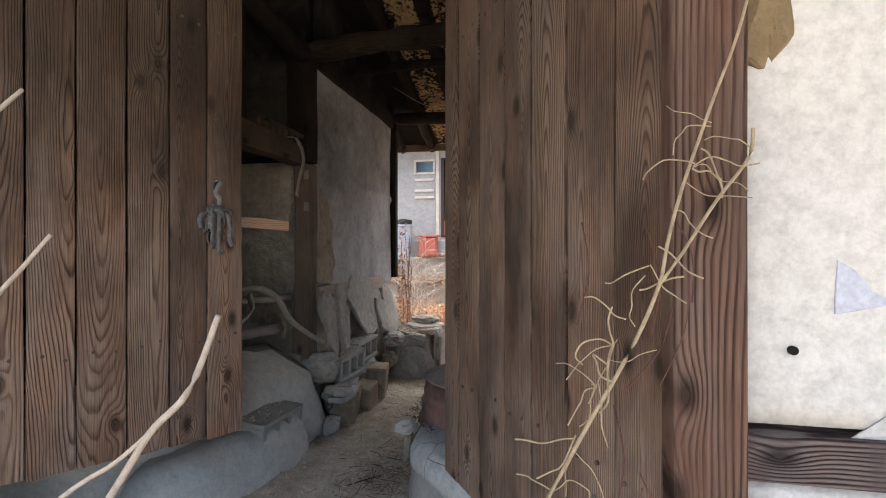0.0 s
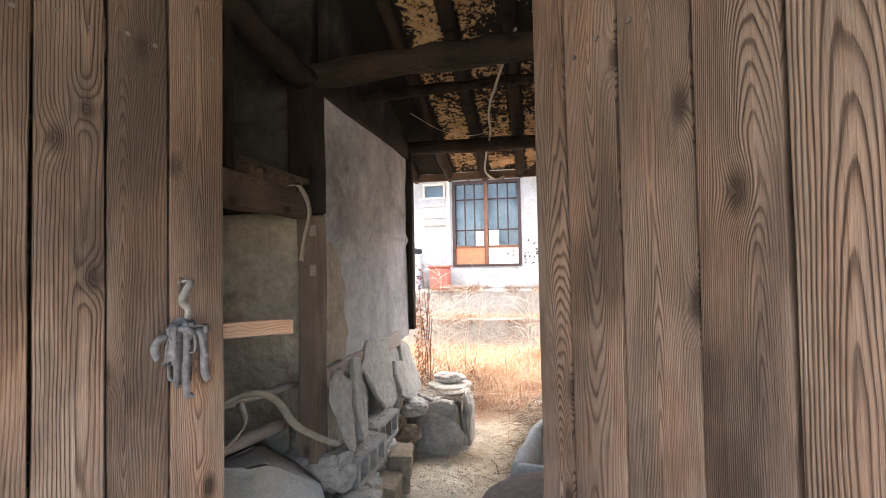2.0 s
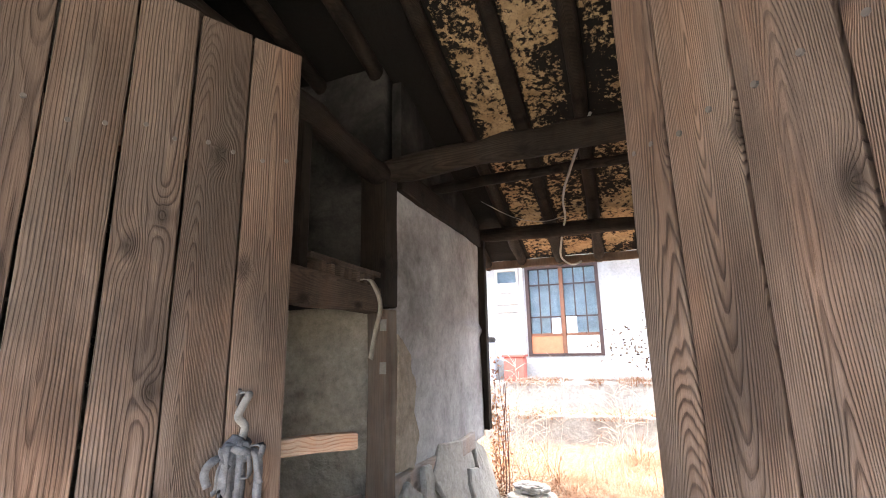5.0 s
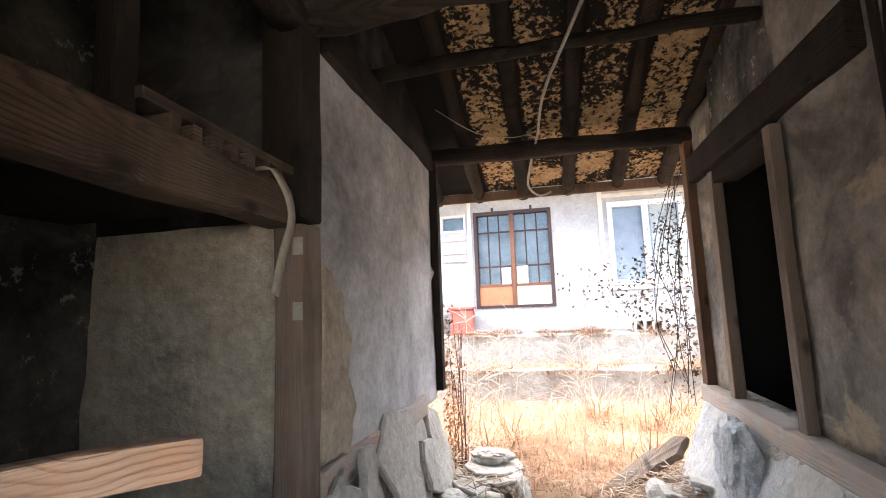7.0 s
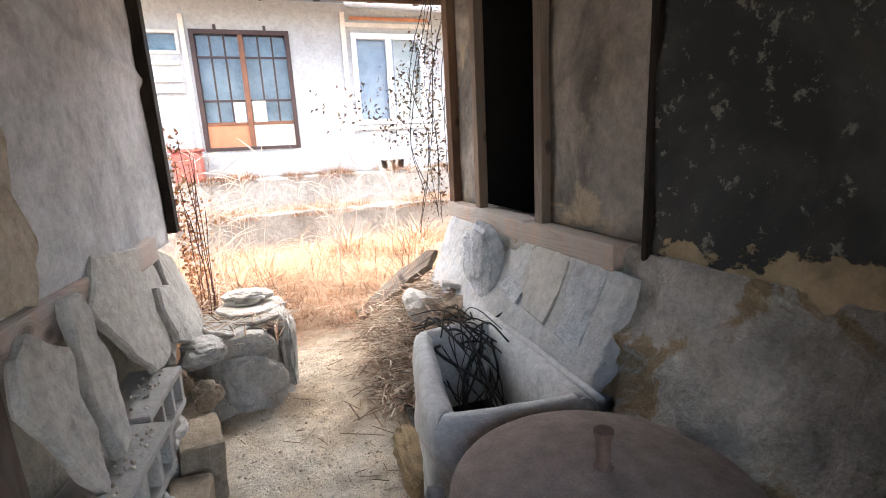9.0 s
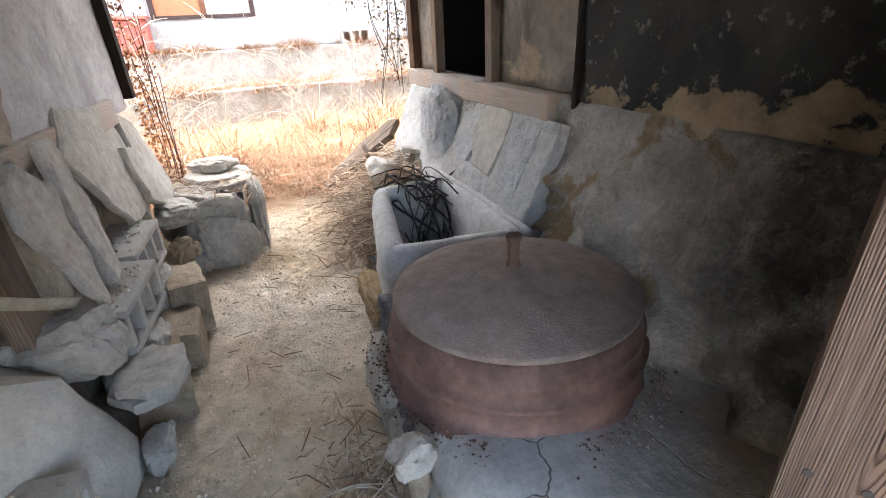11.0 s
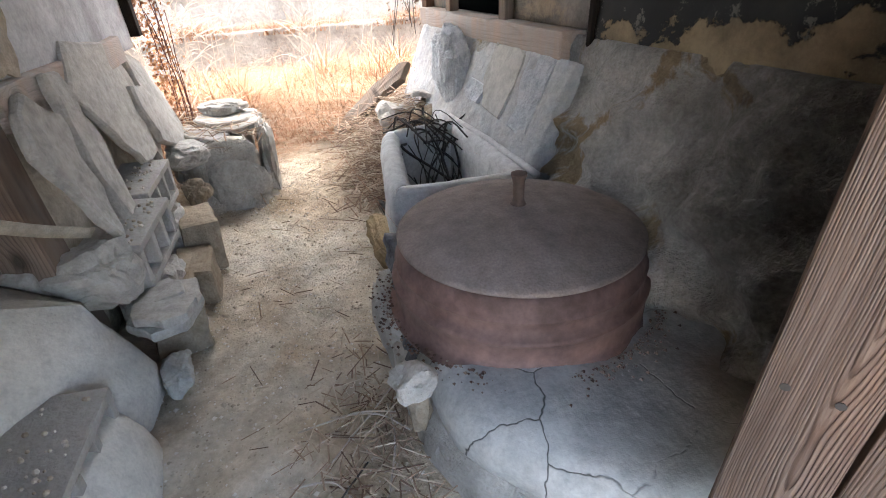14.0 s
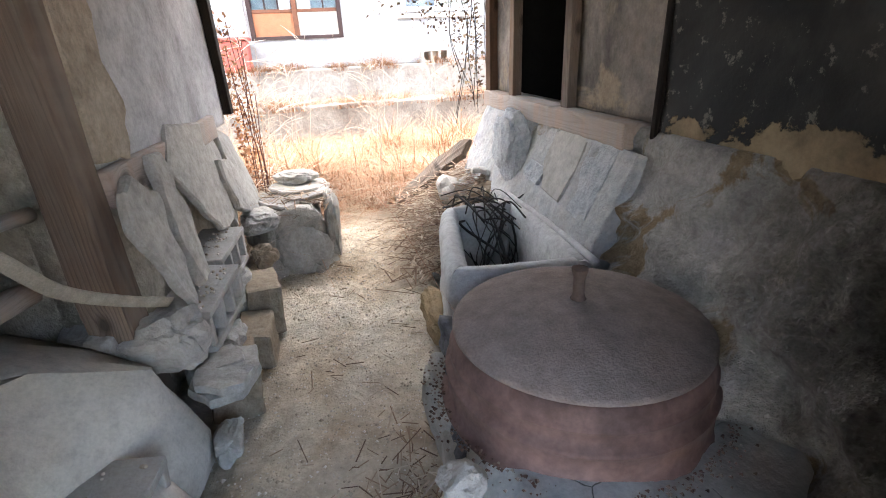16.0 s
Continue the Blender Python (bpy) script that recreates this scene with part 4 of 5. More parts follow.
for i, (c, s) in enumerate((((-0.69, 2.385, 0.325), (0.062, 0.05, 0.038)), ((-0.675, 2.41, 0.21), (0.03, 0.035, 0.085)), ((-0.655, 2.6, 0.12), (0.04, 0.12, 0.12)), ((-0.655, 2.82, 0.16), (0.045, 0.14, 0.18)))):
    part("stone", boulder(c, s, i + 2, 3, 0.45), M_MUD if i != 1 else M_STONE_B, stove)
part("cloth_flap", sheet((-0.66, 2.95, 0.08), (-0.03, -0.42, 0.0), (0.07, 0, 0.36), 0.012, 14, 12, 0.04, 7.0, 4.0), M_RAG, stove, "grey torn sheet hanging at the side", smooth=True)

pot = thing("cauldron", (POT[0], POT[1], 0.36), "large dusty rust-brown iron cauldron with a flat lid", "cauldron")
tilt = pose(POT[0], POT[1], 0.0, -1.2, 0, 0)
part("body", lathe([(0.30, 0.24), (0.38, 0.29), (0.402, 0.302), (0.404, 0.316), (0.384, 0.326), (0.383, 0.4), (0.387, 0.405), (0.389, 0.412), (0.384, 0.42), (0.374, 0.424), (0.37, 0.46), (0.374, 0.466), (0.375, 0.472), (0.369, 0.477), (0.366, 0.5), (0.36, 0.515), (0.352, 0.53), (0.34, 0.53)], tilt),
     M_IRON, pot, smooth=True)
lid = part("lid", lathe([(0.35, 0.532), (0.362, 0.536), (0.362, 0.545), (0.354, 0.551), (0.3, 0.572), (0.22, 0.593), (0.12, 0.608), (0.02, 0.613)], tilt), M_LID, pot, "dust-covered low domed lid", smooth=True)
part("handle", lathe([(0.03, 0.606), (0.02, 0.616), (0.016, 0.63), (0.017, 0.68), (0.023, 0.70), (0.023, 0.707), (0.016, 0.705)], tilt, 16), M_HANDLE, lid, "stubby rusty knob", smooth=True)

def crumbs():
    verts, faces = [], []
    for i in range(900):
        a = random.uniform(0, math.tau)
        r = 0.4 + abs(random.gauss(0, 0.03))
        s = random.uniform(0.002, 0.007)
        p = Vector((POT[0] + r * math.cos(a), POT[1] + r * math.sin(a), 0.334 + s * 0.3))
        i0 = len(verts)
        verts += [p + Vector(v) * s for v in ((1, 0.2, 0), (-0.8, 0.6, 0), (-0.1, -1, 0), (0, 0, 1.1))]
        faces += [(i0, i0 + 1, i0 + 3), (i0 + 1, i0 + 2, i0 + 3), (i0 + 2, i0, i0 + 3)]
    me = bpy.data.meshes.new("rust_crumbs")
    me.from_pydata(verts, [], faces)
    me.materials.append(M_RUSTGRIT)
    tagged(new("rust_crumbs", me), "rust flakes and clay crumbs round the cauldron", "crumbs", kind="stuff")


crumbs()
tank = thing("water_tank", (-0.2, 3.55, 0), "pale cement water trough with rounded rim", "trough")
part("basin", mound([(0.08, 3.94), (0.04, 3.98), (-0.36, 3.97), (-0.42, 3.92), (-0.55, 3.2), (-0.52, 3.12), (0.0, 3.04), (0.06, 3.08)], [(-0.03, -0.03), (0, 0.2), (0, 0.42), (0.012, 0.475), (0.04, 0.5), (0.075, 0.5), (0.1, 0.475), (0.11, 0.4), (0.115, 0.08)], 0.012, 4.0, 5, 2, False), M_CEMENT, tank, smooth=True)
part("dark_bottom", box((-0.46, 3.1, 0.07), (0.08, 3.98, 0.1)), M_WATER, tank, "wet dark bottom")
brush = thing("dead_branches", (-0.2, 3.75, 0.1), "tangle of dark dead branches lying in the trough", "branches")
for i in range(22):
    a = Vector((random.uniform(-0.33, -0.02), random.uniform(3.4, 3.85), random.uniform(0.1, 0.2)))
    b = Vector((random.uniform(-0.34, 0.02), random.uniform(3.75, 4.05), random.uniform(0.4, 0.54)))
    part("branch", log([a, a.lerp(b, 0.35) + Vector((random.uniform(-0.1, 0.1), random.uniform(-0.05, 0.12), 0.05)), a.lerp(b, 0.75) + Vector((random.uniform(-0.1, 0.1), 0.02, 0.08)), b], random.uniform(0.002, 0.007), 6, 0.008, i), M_BRANCH, brush, smooth=True)

for i in range(16):
    a = Vector((random.uniform(-0.36, 0.0), random.uniform(3.95, 4.3), random.uniform(0.34, 0.5)))
    b = Vector((random.uniform(-0.34, 0.0), random.uniform(3.6, 3.9), random.uniform(0.38, 0.52)))
    part("branch", log([a, a.lerp(b, 0.5) + Vector((random.uniform(-0.06, 0.06), 0, random.uniform(0.05, 0.12))), b], random.uniform(0.002, 0.006), 6, 0.008, i + 40), M_BRANCH, brush, smooth=True)

apron = thing("cement_apron", (0.15, 4.0, 0.5), "patched sloping cement apron between trough and wall", "apron")
part("slab", sheet((0.0, 4.98, 0.42), (0, -1.86, 0), (0.2, 0, 0.47), 0.1, 80, 26, 0.012, 6.0, 2.0), M_APRON, apron, smooth=True)
part("slab_low", box((0.02, 3.16, 0.2), (0.28, 4.98, 0.47), 0.02, None, 3, 0.02, 3), M_MUD, apron)
part("blue_rock", boulder((0.11, 4.25, 0.72), (0.08, 0.2, 0.2), 4, 5, 0.35), M_BLUECEM, apron, "blue-grey rendered rock")
part("blue_patch", plate([(-0.19, -0.1), (0.0, -0.1), (0.18, -0.11), (0.2, 0.09), (0.03, 0.09), (-0.08, 0.05), (-0.17, 0.07)], 0.03, pose(0.147, 3.35, 0.745, 0, -66, 0), 9, 0.006), M_BLUECEM, apron, "blue-grey cement patch")
part("loose_chip", plate([(-0.05, -0.1), (0.04, -0.11), (0.06, 0.06), (0.0, 0.1), (-0.05, 0.05)], 0.03, pose(0.1, 3.86, 0.66, 0, -64, 4), 3, 0.006), M_BLUECEM, apron)
part("flat_patch", plate([(-0.15, -0.13), (0.0, -0.16), (0.15, -0.15), (0.19, 0.0), (0.15, 0.15), (0.0, 0.16), (-0.13, 0.07)], 0.02, pose(0.134, 3.64, 0.735, 0, -66, 0), 6, 0.003), M_CLAYWASH, apron)
# thin near-black rod painted as the shade inside a crack
part("gap", log([(0.02, 3.9, 0.51), (0.08, 3.84, 0.575)], 0.006, 6, 0.003), M_DARK, apron)
single("pipe", log([(0.02, 3.05, 0.505), (0.03, 3.5, 0.505), (0.02, 4.02, 0.5)], 0.016, 10, 0.003, 2), M_CEMENT, "grey pipe along the trough edge", "pipe", smooth=True)

# ---- stones along the west wall ----
LEAN = pose(-1.50, 3.5, 0.5) @ Matrix(((0, -0.168, 0.986, 0), (1, 0, 0, 0), (0, 0.986, 0.168, 0), (0, 0, 0, 1)))


def slab(outline, back, thick, seed, label, material=None):
    single("stone_slab", plate(outline, thick, LEAN @ Matrix.Translation((0, 0, -back)), seed), material or M_STONE, label, "stone slab", "slabs leaning on the wall")


slab([(0.3, 0.55), (0.72, 0.5), (0.72, 0.32), (0.7, 0.2), (0.74, 0.03), (0.6, -0.01), (0.44, 0.0), (0.33, 0.11), (0.22, 0.26), (0.13, 0.4)], 0.0, 0.035, 1, "tall grey stone slab leaning against the ledge")
slab([(-0.04, 0.48), (0.06, 0.47), (0.05, 0.36), (0.07, 0.2), (-0.02, -0.02), (-0.13, -0.02), (-0.12, 0.19), (-0.09, 0.34)], -0.02, 0.04, 2, "narrow grey stone slab leaning on its neighbours")
slab([(-0.4, 0.43), (-0.33, 0.46), (-0.26, 0.42), (-0.19, 0.38), (-0.22, 0.25), (-0.25, 0.1), (-0.31, -0.02), (-0.35, 0.06), (-0.4, 0.2), (-0.45, 0.32)], -0.045, 0.035, 3, "broken pale stone slab with a jagged edge")
slab([(0.73, 0.3), (0.94, 0.26), (1.2, 0.09), (1.28, -0.1), (1.27, -0.2), (1.1, -0.12), (0.78, 0.0), (0.69, 0.2)], -0.02, 0.04, 4, "rounded stone slab leaning at the end")
slab([(1.1, 0.44), (1.32, 0.36), (1.46, 0.15), (1.5, -0.3), (1.3, -0.4), (1.15, 0.0), (1.08, 0.25)], 0.03, 0.045, 5, "dark stone slab propped behind the others")
slab([(0.72, 0.5), (0.95, 0.5), (1.05, 0.3), (1.0, 0.0), (0.8, -0.1), (0.7, 0.2)], 0.04, 0.04, 6, "grey stone slab behind the tall one")


def block(m, label):
    """A hollow block: two faces and four webs, its three cells open sideways."""
    th = thing("cement_block", None, label, "block", "old cement blocks", m)
    L, W, H, t = 0.39, 0.2, 0.18, 0.03
    def piece(name, a, e, bevel):
        bm = box(a, e, bevel)
        for v in bm.verts:
            v.co += jog(v.co, 14.0, 0.007, m.translation.y)
        part(name, bm, M_BLOCK, th, local=True)

    piece("face", (-W / 2, -L / 2, H - t), (W / 2, L / 2, H), 0.006)
    piece("face", (-W / 2, -L / 2, 0), (W / 2, L / 2, t), 0.006)
    for k in range(4):
        y = -L / 2 + k * (L - t) / 3
        piece("web", (-W / 2 + 0.004, y, t), (W / 2 - 0.004, y + t, H - t), 0.004)
    piece("back", (-W / 2, -L / 2 + t, t), (-W / 2 + 0.03, L / 2 - t, H - t), 0.0)
    bm = bmesh.new()
    for k in range(40):
        s = random.uniform(0.003, 0.008)
        bmesh.ops.create_icosphere(bm, subdivisions=1, radius=s, matrix=Matrix.Translation((random.uniform(-0.08, 0.07), random.uniform(-0.17, 0.17), H + s * 0.4)))
    tagged(part("crumbs", bm, M_GRIT, th, "crumbs of clay on top", local=True), kind="stuff")
    return th


block(pose(-1.5, 3.42, 0.28, 2, 3, -6), "hollow grey cement block lying sideways, dusty")
block(pose(-1.535, 3.83, 0.31, 2, 2, -4), "hollow grey cement block lying sideways, dusty")
block(pose(-1.575, 2.52, 0.115, 0, 4, -3), "hollow cement block half buried in dust")

ROCKS = (((-1.5, 3.45, 0.15), (0.13, 0.2, 0.14), M_STONE, "dusty grey stone under the block"), ((-1.5, 3.85, 0.16), (0.13, 0.2, 0.15), M_STONE, "dusty grey stone under the block"), ((-1.36, 3.56, 0.09), (0.075, 0.12, 0.09), M_STONE_B, "brown squared stone on the floor"), ((-1.36, 3.85, 0.13), (0.08, 0.15, 0.13), M_STONE_B, "brown squared stone on the floor"),
         ((-1.55, 3.1, 0.42), (0.15, 0.1, 0.1), M_STONE, "smooth grey boulder on the bench"), ((-1.72, 3.05, 0.42), (0.12, 0.15, 0.1), M_STONE, "smooth grey boulder on the bench"),
         ((-1.39, 2.98, 0.06), (0.05, 0.09, 0.05), M_STONE, "small grey stone on the floor"), ((-1.41, 3.28, 0.1), (0.09, 0.15, 0.1), M_STONE_B, "brown squared stone beneath a flat slab"),
         ((-1.2, 4.5, 0.14), (0.17, 0.1, 0.17), M_STONE, "dark mossy stone of the old fireplace"), ((-1.4, 4.3, 0.2), (0.07, 0.05, 0.07), M_STONE_B, "round brown stone beside the fireplace"),
         ((-1.0, 4.72, 0.2), (0.05, 0.15, 0.24), M_STONE, "upright pale stone of the old fireplace"), ((-1.46, 4.95, 0.18), (0.15, 0.2, 0.2), M_STONE, "grey stone of the old fireplace"),
         ((-1.42, 4.5, 0.36), (0.12, 0.12, 0.06), M_STONE, "flat pale stone beside the slabs"), ((-1.22, 5.03, 0.485), (0.14, 0.09, 0.045), M_STONE, "dark rounded stone on top of the pile"),
         ((0.08, 4.52, 0.3), (0.16, 0.17, 0.2), M_STONE_B, "ochre stone beside the trough"), ((-0.05, 4.75, 0.22), (0.2, 0.2, 0.2), M_STONE, "grey stone in the rubble"),
         ((-0.5, 3.55, 0.07), (0.08, 0.25, 0.07), M_OCHRE, "ochre clay lump against the trough"))
for i, (c, s, mat, lab) in enumerate(ROCKS):
    if "squared" in lab:
        bm = box([-k for k in s], s, 0.016, None, 2, 0.02, i, 9.0)
        bm.transform(pose(*c, 2 * (i % 3) - 2, 3, 9 * (i % 4) - 14))
    else:
        bm = boulder(c, s, i * 1.7 + 1, 4, 0.4)
    single("stone", bm, mat, lab, "stone", "loose stones in the kitchen")
single("old_fireplace", mound([(-0.98, 4.98), (-1.1, 5.12), (-1.52, 5.12), (-1.52, 4.45), (-1.25, 4.4), (-1.05, 4.42), (-0.99, 4.6)], [(0, -0.03), (0.03, 0.1), (0.06, 0.22), (0.08, 0.33), (0.13, 0.38)], 0.09, 6.0, 3), M_MUD,
       "broken clay and stone fireplace heap", "fireplace", smooth=True)
single("rubble_mound", mound([(0.16, 5.25), (-0.3, 5.4), (-0.5, 5.2), (-0.36, 4.7), (-0.42, 4.3), (-0.3, 4.05), (0.1, 4.0), (0.18, 4.4)], [(0, -0.03), (0.03, 0.05), (0.09, 0.12), (0.16, 0.2)], 0.06, 6.0, 4), M_EARTH,
       "heap of earth and rotten straw by the doorway", "heap", smooth=True)
FLATS = (((-1.38, 3.12, 0.235), 0.12, 0.17, 0.035, 4), ((-1.4, 3.16, 0.27), 0.09, 0.1, 0.03, -6), ((-1.2, 4.98, 0.43), 0.26, 0.2, 0.035, 2), ((-1.15, 4.85, 0.41), 0.2, 0.16, 0.03, -3),
         ((-1.3, 4.7, 0.4), 0.16, 0.14, 0.03, 5), ((0.05, 4.55, 0.52), 0.12, 0.12, 0.03, 8), ((-1.38, 3.06, 0.27), 0.12, 0.1, 0.03, 4))
for i, (c, a, b, t, rx) in enumerate(FLATS):
    out = [(a * math.cos(k * math.tau / 7) * random.uniform(0.8, 1.1), b * math.sin(k * math.tau / 7) * random.uniform(0.8, 1.1)) for k in range(7)]
    single("flat_stone", plate(out, t, pose(*c, rx, rx * 0.5, 20 * i), i + 11), M_STONE, "thin flat grey stone with chipped edges", "stone", "flat stones in the piles")

single("dust_mound", mound([(-1.42, 3.02), (-1.6, 3.1), (-2.56, 3.08), (-2.56, 1.5), (-1.95, 1.55), (-1.78, 1.95), (-1.70, 2.3), (-1.57, 2.62), (-1.46, 2.8)],
       [(0, -0.03), (0.015, 0.12), (0.03, 0.26), (0.06, 0.38), (0.12, 0.47), (0.24, 0.54), (0.4, 0.62)], 0.075, 3.4, 6), M_DUST, "smooth dusty clay bench, grey and slumped", "clay bench", smooth=True)
single("dust_mound", mound([(-1.43, 2.76), (-1.6, 2.78), (-1.95, 2.7), (-2.0, 2.2), (-1.9, 1.7), (-1.6, 1.75), (-1.45, 2.2), (-1.41, 2.6)],
       [(-0.02, -0.03), (0.0, 0.08), (0.02, 0.16), (0.06, 0.22), (0.12, 0.25)], 0.025, 4.0, 9), M_DUST, "low slumped heap of grey dust", "dust heap", smooth=True)

# poles, straps and tags in the recess
single("pole", log([(-1.85, 1.7, 0.93), (-1.82, 2.4, 0.95), (-1.72, 3.02, 0.92)], 0.022, 9, 0.01, 3), M_SILL, "dusty wooden pole lying in the recess", "pole", smooth=True)
single("pole", log([(-1.9, 1.7, 0.72), (-1.85, 2.4, 0.74), (-1.78, 3.0, 0.7)], 0.035, 9, 0.01, 5), M_SILL, "thick dusty pole on the clay bench", "pole", smooth=True)
single("strap", ribbon([(-1.66, 2.18, 1.0), (-1.6, 2.4, 1.04), (-1.56, 2.56, 0.98), (-1.54, 2.7, 0.82), (-1.5, 2.86, 0.70), (-1.44, 3.0, 0.61)], 0.034, 0.005, (0.6, 0.1, 0.8)), M_STRAP, "dusty beige strap draped over the poles", "strap", smooth=True)
single("strap", ribbon([(-1.64, 2.42, 1.0), (-1.6, 2.38, 0.9), (-1.64, 2.2, 0.82), (-1.68, 1.95, 0.76)], 0.04, 0.006, (0.5, 0, 0.8)), M_STRAP, "dusty beige strap hanging off the bench", "strap", smooth=True)
single("hanging_strap", ribbon([(-1.62, 2.80, 2.0), (-1.56, 2.80, 1.995), (-1.545, 2.86, 1.93), (-1.545, 2.885, 1.85), (-1.55, 2.845, 1.74), (-1.55, 2.80, 1.61)], 0.04, 0.004, (0, 1, 0.1)), M_STRAP, "beige strap hanging from the loft beam", "strap", smooth=True)
for z, h in ((1.78, 0.06), (1.56, 0.06)):
    single("paper_tag", box((-1.592, 2.972, z - h / 2), (-1.556, 2.977, z + h / 2)), M_TAPE, "faded paper tag stuck to the post", "tag", "tags on the post")
single("old_cable", log([(-0.45, 3.15, 2.86), (-0.62, 3.8, 2.80), (-0.72, 4.3, 2.78), (-0.76, 4.85, 2.77), (-0.83, 5.08, 2.6), (-0.86, 5.3, 2.5), (-0.78, 5.42, 2.44), (-0.68, 5.42, 2.47)], 0.009, 7, 0.004, 2), M_WIRE, "loose grey cable hanging from the rafters", "cable", smooth=True)
single("thin_wire", log([(-1.45, 4.6, 2.93), (-1.21, 4.8, 2.81), (-0.96, 4.83, 2.75), (-0.77, 4.84, 2.78)], 0.0035, 5, 0.002, 2), M_WIRE, "thin wire strung below the ceiling", "wire", smooth=True)
single("bark_slab", plate([(-0.42, -0.05), (-0.2, -0.085), (0.1, -0.09), (0.33, -0.07), (0.42, 0.0), (0.36, 0.06), (0.1, 0.085), (-0.2, 0.07), (-0.41, 0.03)], 0.05, pose(-0.2, 5.2, 0.37, 35, -38, -28), 6, 0.012), M_JAMB,
       "long weathered slab of bark leaning by the back doorway", "bark slab")


# ---- house across the yard ----
def facade_house():
    h = thing("house", (-0.5, 9.4, 0.18), "low whitewashed house with a tiled roof across the yard", "house")
    openings = ((-2.5, -2.06, 2.8, 3.1), (-1.93, -0.64, 1.5, 3.12), (0.24, 1.36, 1.8, 3.12))
    xs = sorted({-9.0, 8.0} | {v for o in openings for v in o[:2]})
    zs = sorted({1.12, 3.7} | {v for o in openings for v in o[2:]})
    bm = bmesh.new()
    for x0, x1 in zip(xs, xs[1:]):
        for z0, z1 in zip(zs, zs[1:]):
            mx, mz = (x0 + x1) / 2, (z0 + z1) / 2
            if not any(o[0] < mx < o[1] and o[2] < mz < o[3] for o in openings):
                box((x0, 9.3, z0), (x1, 9.44, z1), 0, bm)
    bmesh.ops.remove_doubles(bm, verts=bm.verts, dist=0.0005)
    part("wall", bm, M_FACADE, h)
    part("plinth", box((-9, 9.24, 1.1), (8, 9.3, 1.44), 0.01, None, 2, 0.012, 3), M_FACADE, h, "flaking whitewashed plinth")
    part("back_wall", box((-9, 13, 0.18), (8, 13.15, 3.7)), M_FACADE, h)
    part("side_wall", box((-9.15, 9.3, 0.18), (-9, 13.15, 3.7)), M_FACADE, h)
    part("side_wall", box((8, 9.3, 0.18), (8.15, 13.15, 3.7)), M_FACADE, h)
    for x0, x1 in ((-9.3, -5.0), (-5.0, 0.15), (0.15, 4.0), (4.0, 8.3)):
        roof = part("roof", sheet((x0, 8.72, 3.46), (x1 - x0, 0, 0), (0, 2.6, 1.1), 0.1, 40, 8, 0.0, 1.0, 0, None), M_TILE, h)
    for i in range(90):
        x = -9.2 + i * 0.195
        part("tile_row", log([(x, 8.68, 3.49), (x, 11.3, 4.6)], 0.05, 7, 0.0, 0, steps=1), M_TILE, h)
    part("roof_back", sheet((8.3, 13.4, 3.46), (-17.6, 0, 0), (0, -2.1, 1.1), 0.1, 10, 4), M_TILE, h)
    part("gutter", log([(0.1, 8.68, 3.36), (1.6, 8.68, 3.33), (8.3, 8.68, 3.3)], 0.055, 10, 0.0), M_GUTTER, h, "dull metal gutter", smooth=True)
    # casing round the white window
    for a, b in (((0.1, 9.27, 1.5), (0.17, 9.3, 3.4)), ((0.17, 9.27, 3.2), (1.5, 9.3, 3.26)), ((0.17, 9.265, 1.72), (1.5, 9.3, 1.78))):
        part("casing", box(a, b, 0.004), M_CREAM, h, "weathered pale timber casing")
    part("rusty_strip", box((0.24, 9.272, 3.3), (1.45, 9.3, 3.345), 0.004), M_ORANGE, h, "rusty strip above the window")
    # sliding door
    d = part("door_frame", box((-1.93, 9.28, 3.06), (-0.64, 9.38, 3.12), 0.004), M_DARKFR, h, "dark brown sliding door frame")
    for a, b, mt in (((-1.93, 9.28, 1.5), (-1.87, 9.38, 3.06), M_DARKFR), ((-0.70, 9.28, 1.5), (-0.64, 9.38, 3.06), M_DARKFR), ((-1.87, 9.28, 1.5), (-0.70, 9.38, 1.545), M_DARKFR),
                     ((-1.325, 9.29, 1.545), (-1.255, 9.36, 3.06), M_BROWNFR)):
        part("frame_bar", box(a, b, 0.004), mt, d)
    for x0, x1, mt in ((-1.87, -1.325, M_ORANGE), (-1.255, -0.70, M_CREAM)):
        part("lower_panel", box((x0, 9.32, 1.545), (x1, 9.345, 1.85), 0.003), mt, d)
        part("rail", box((x0, 9.31, 1.85), (x1, 9.355, 1.895), 0.003), M_BROWNFR, d)
        for z in (2.17, 2.75):
            part("muntin", box((x0, 9.315, z), (x1, 9.345, z + 0.028), 0.002), M_DARKFR, d)
        for k in (1, 2):
            x = x0 + (x1 - x0) * k / 3
            part("muntin", box((x - 0.012, 9.318, 1.895), (x + 0.012, 9.342, 3.06), 0.002), M_DARKFR, d)
        for k in range(3):
            for z0, z1 in ((1.9, 2.17), (2.2, 2.75), (2.78, 3.06)):
                pane = part("pane", box((x0 + (x1 - x0) * k / 3 + 0.014, 9.326, z0), (x0 + (x1 - x0) * (k + 1) / 3 - 0.014, 9.332, z1)), M_GLASS, d)
                pane.visible_shadow = False
        # added sheet whose blue-grey colour stands for the dim room inside
        part("paper_lining", box((x0, 9.42, 1.85), (x1, 9.43, 3.06)), M_BACKING, d, "blue-grey backing added for the dim room behind")
    part("paper_sheet", box((-1.49, 9.305, 1.89), (-1.34, 9.309, 2.16)), M_PVC, d, "white paper sheet")
    part("paper_sheet", box((-1.24, 9.305, 1.89), (-1.06, 9.309, 2.18)), M_CREAM, d, "cream paper sheet")
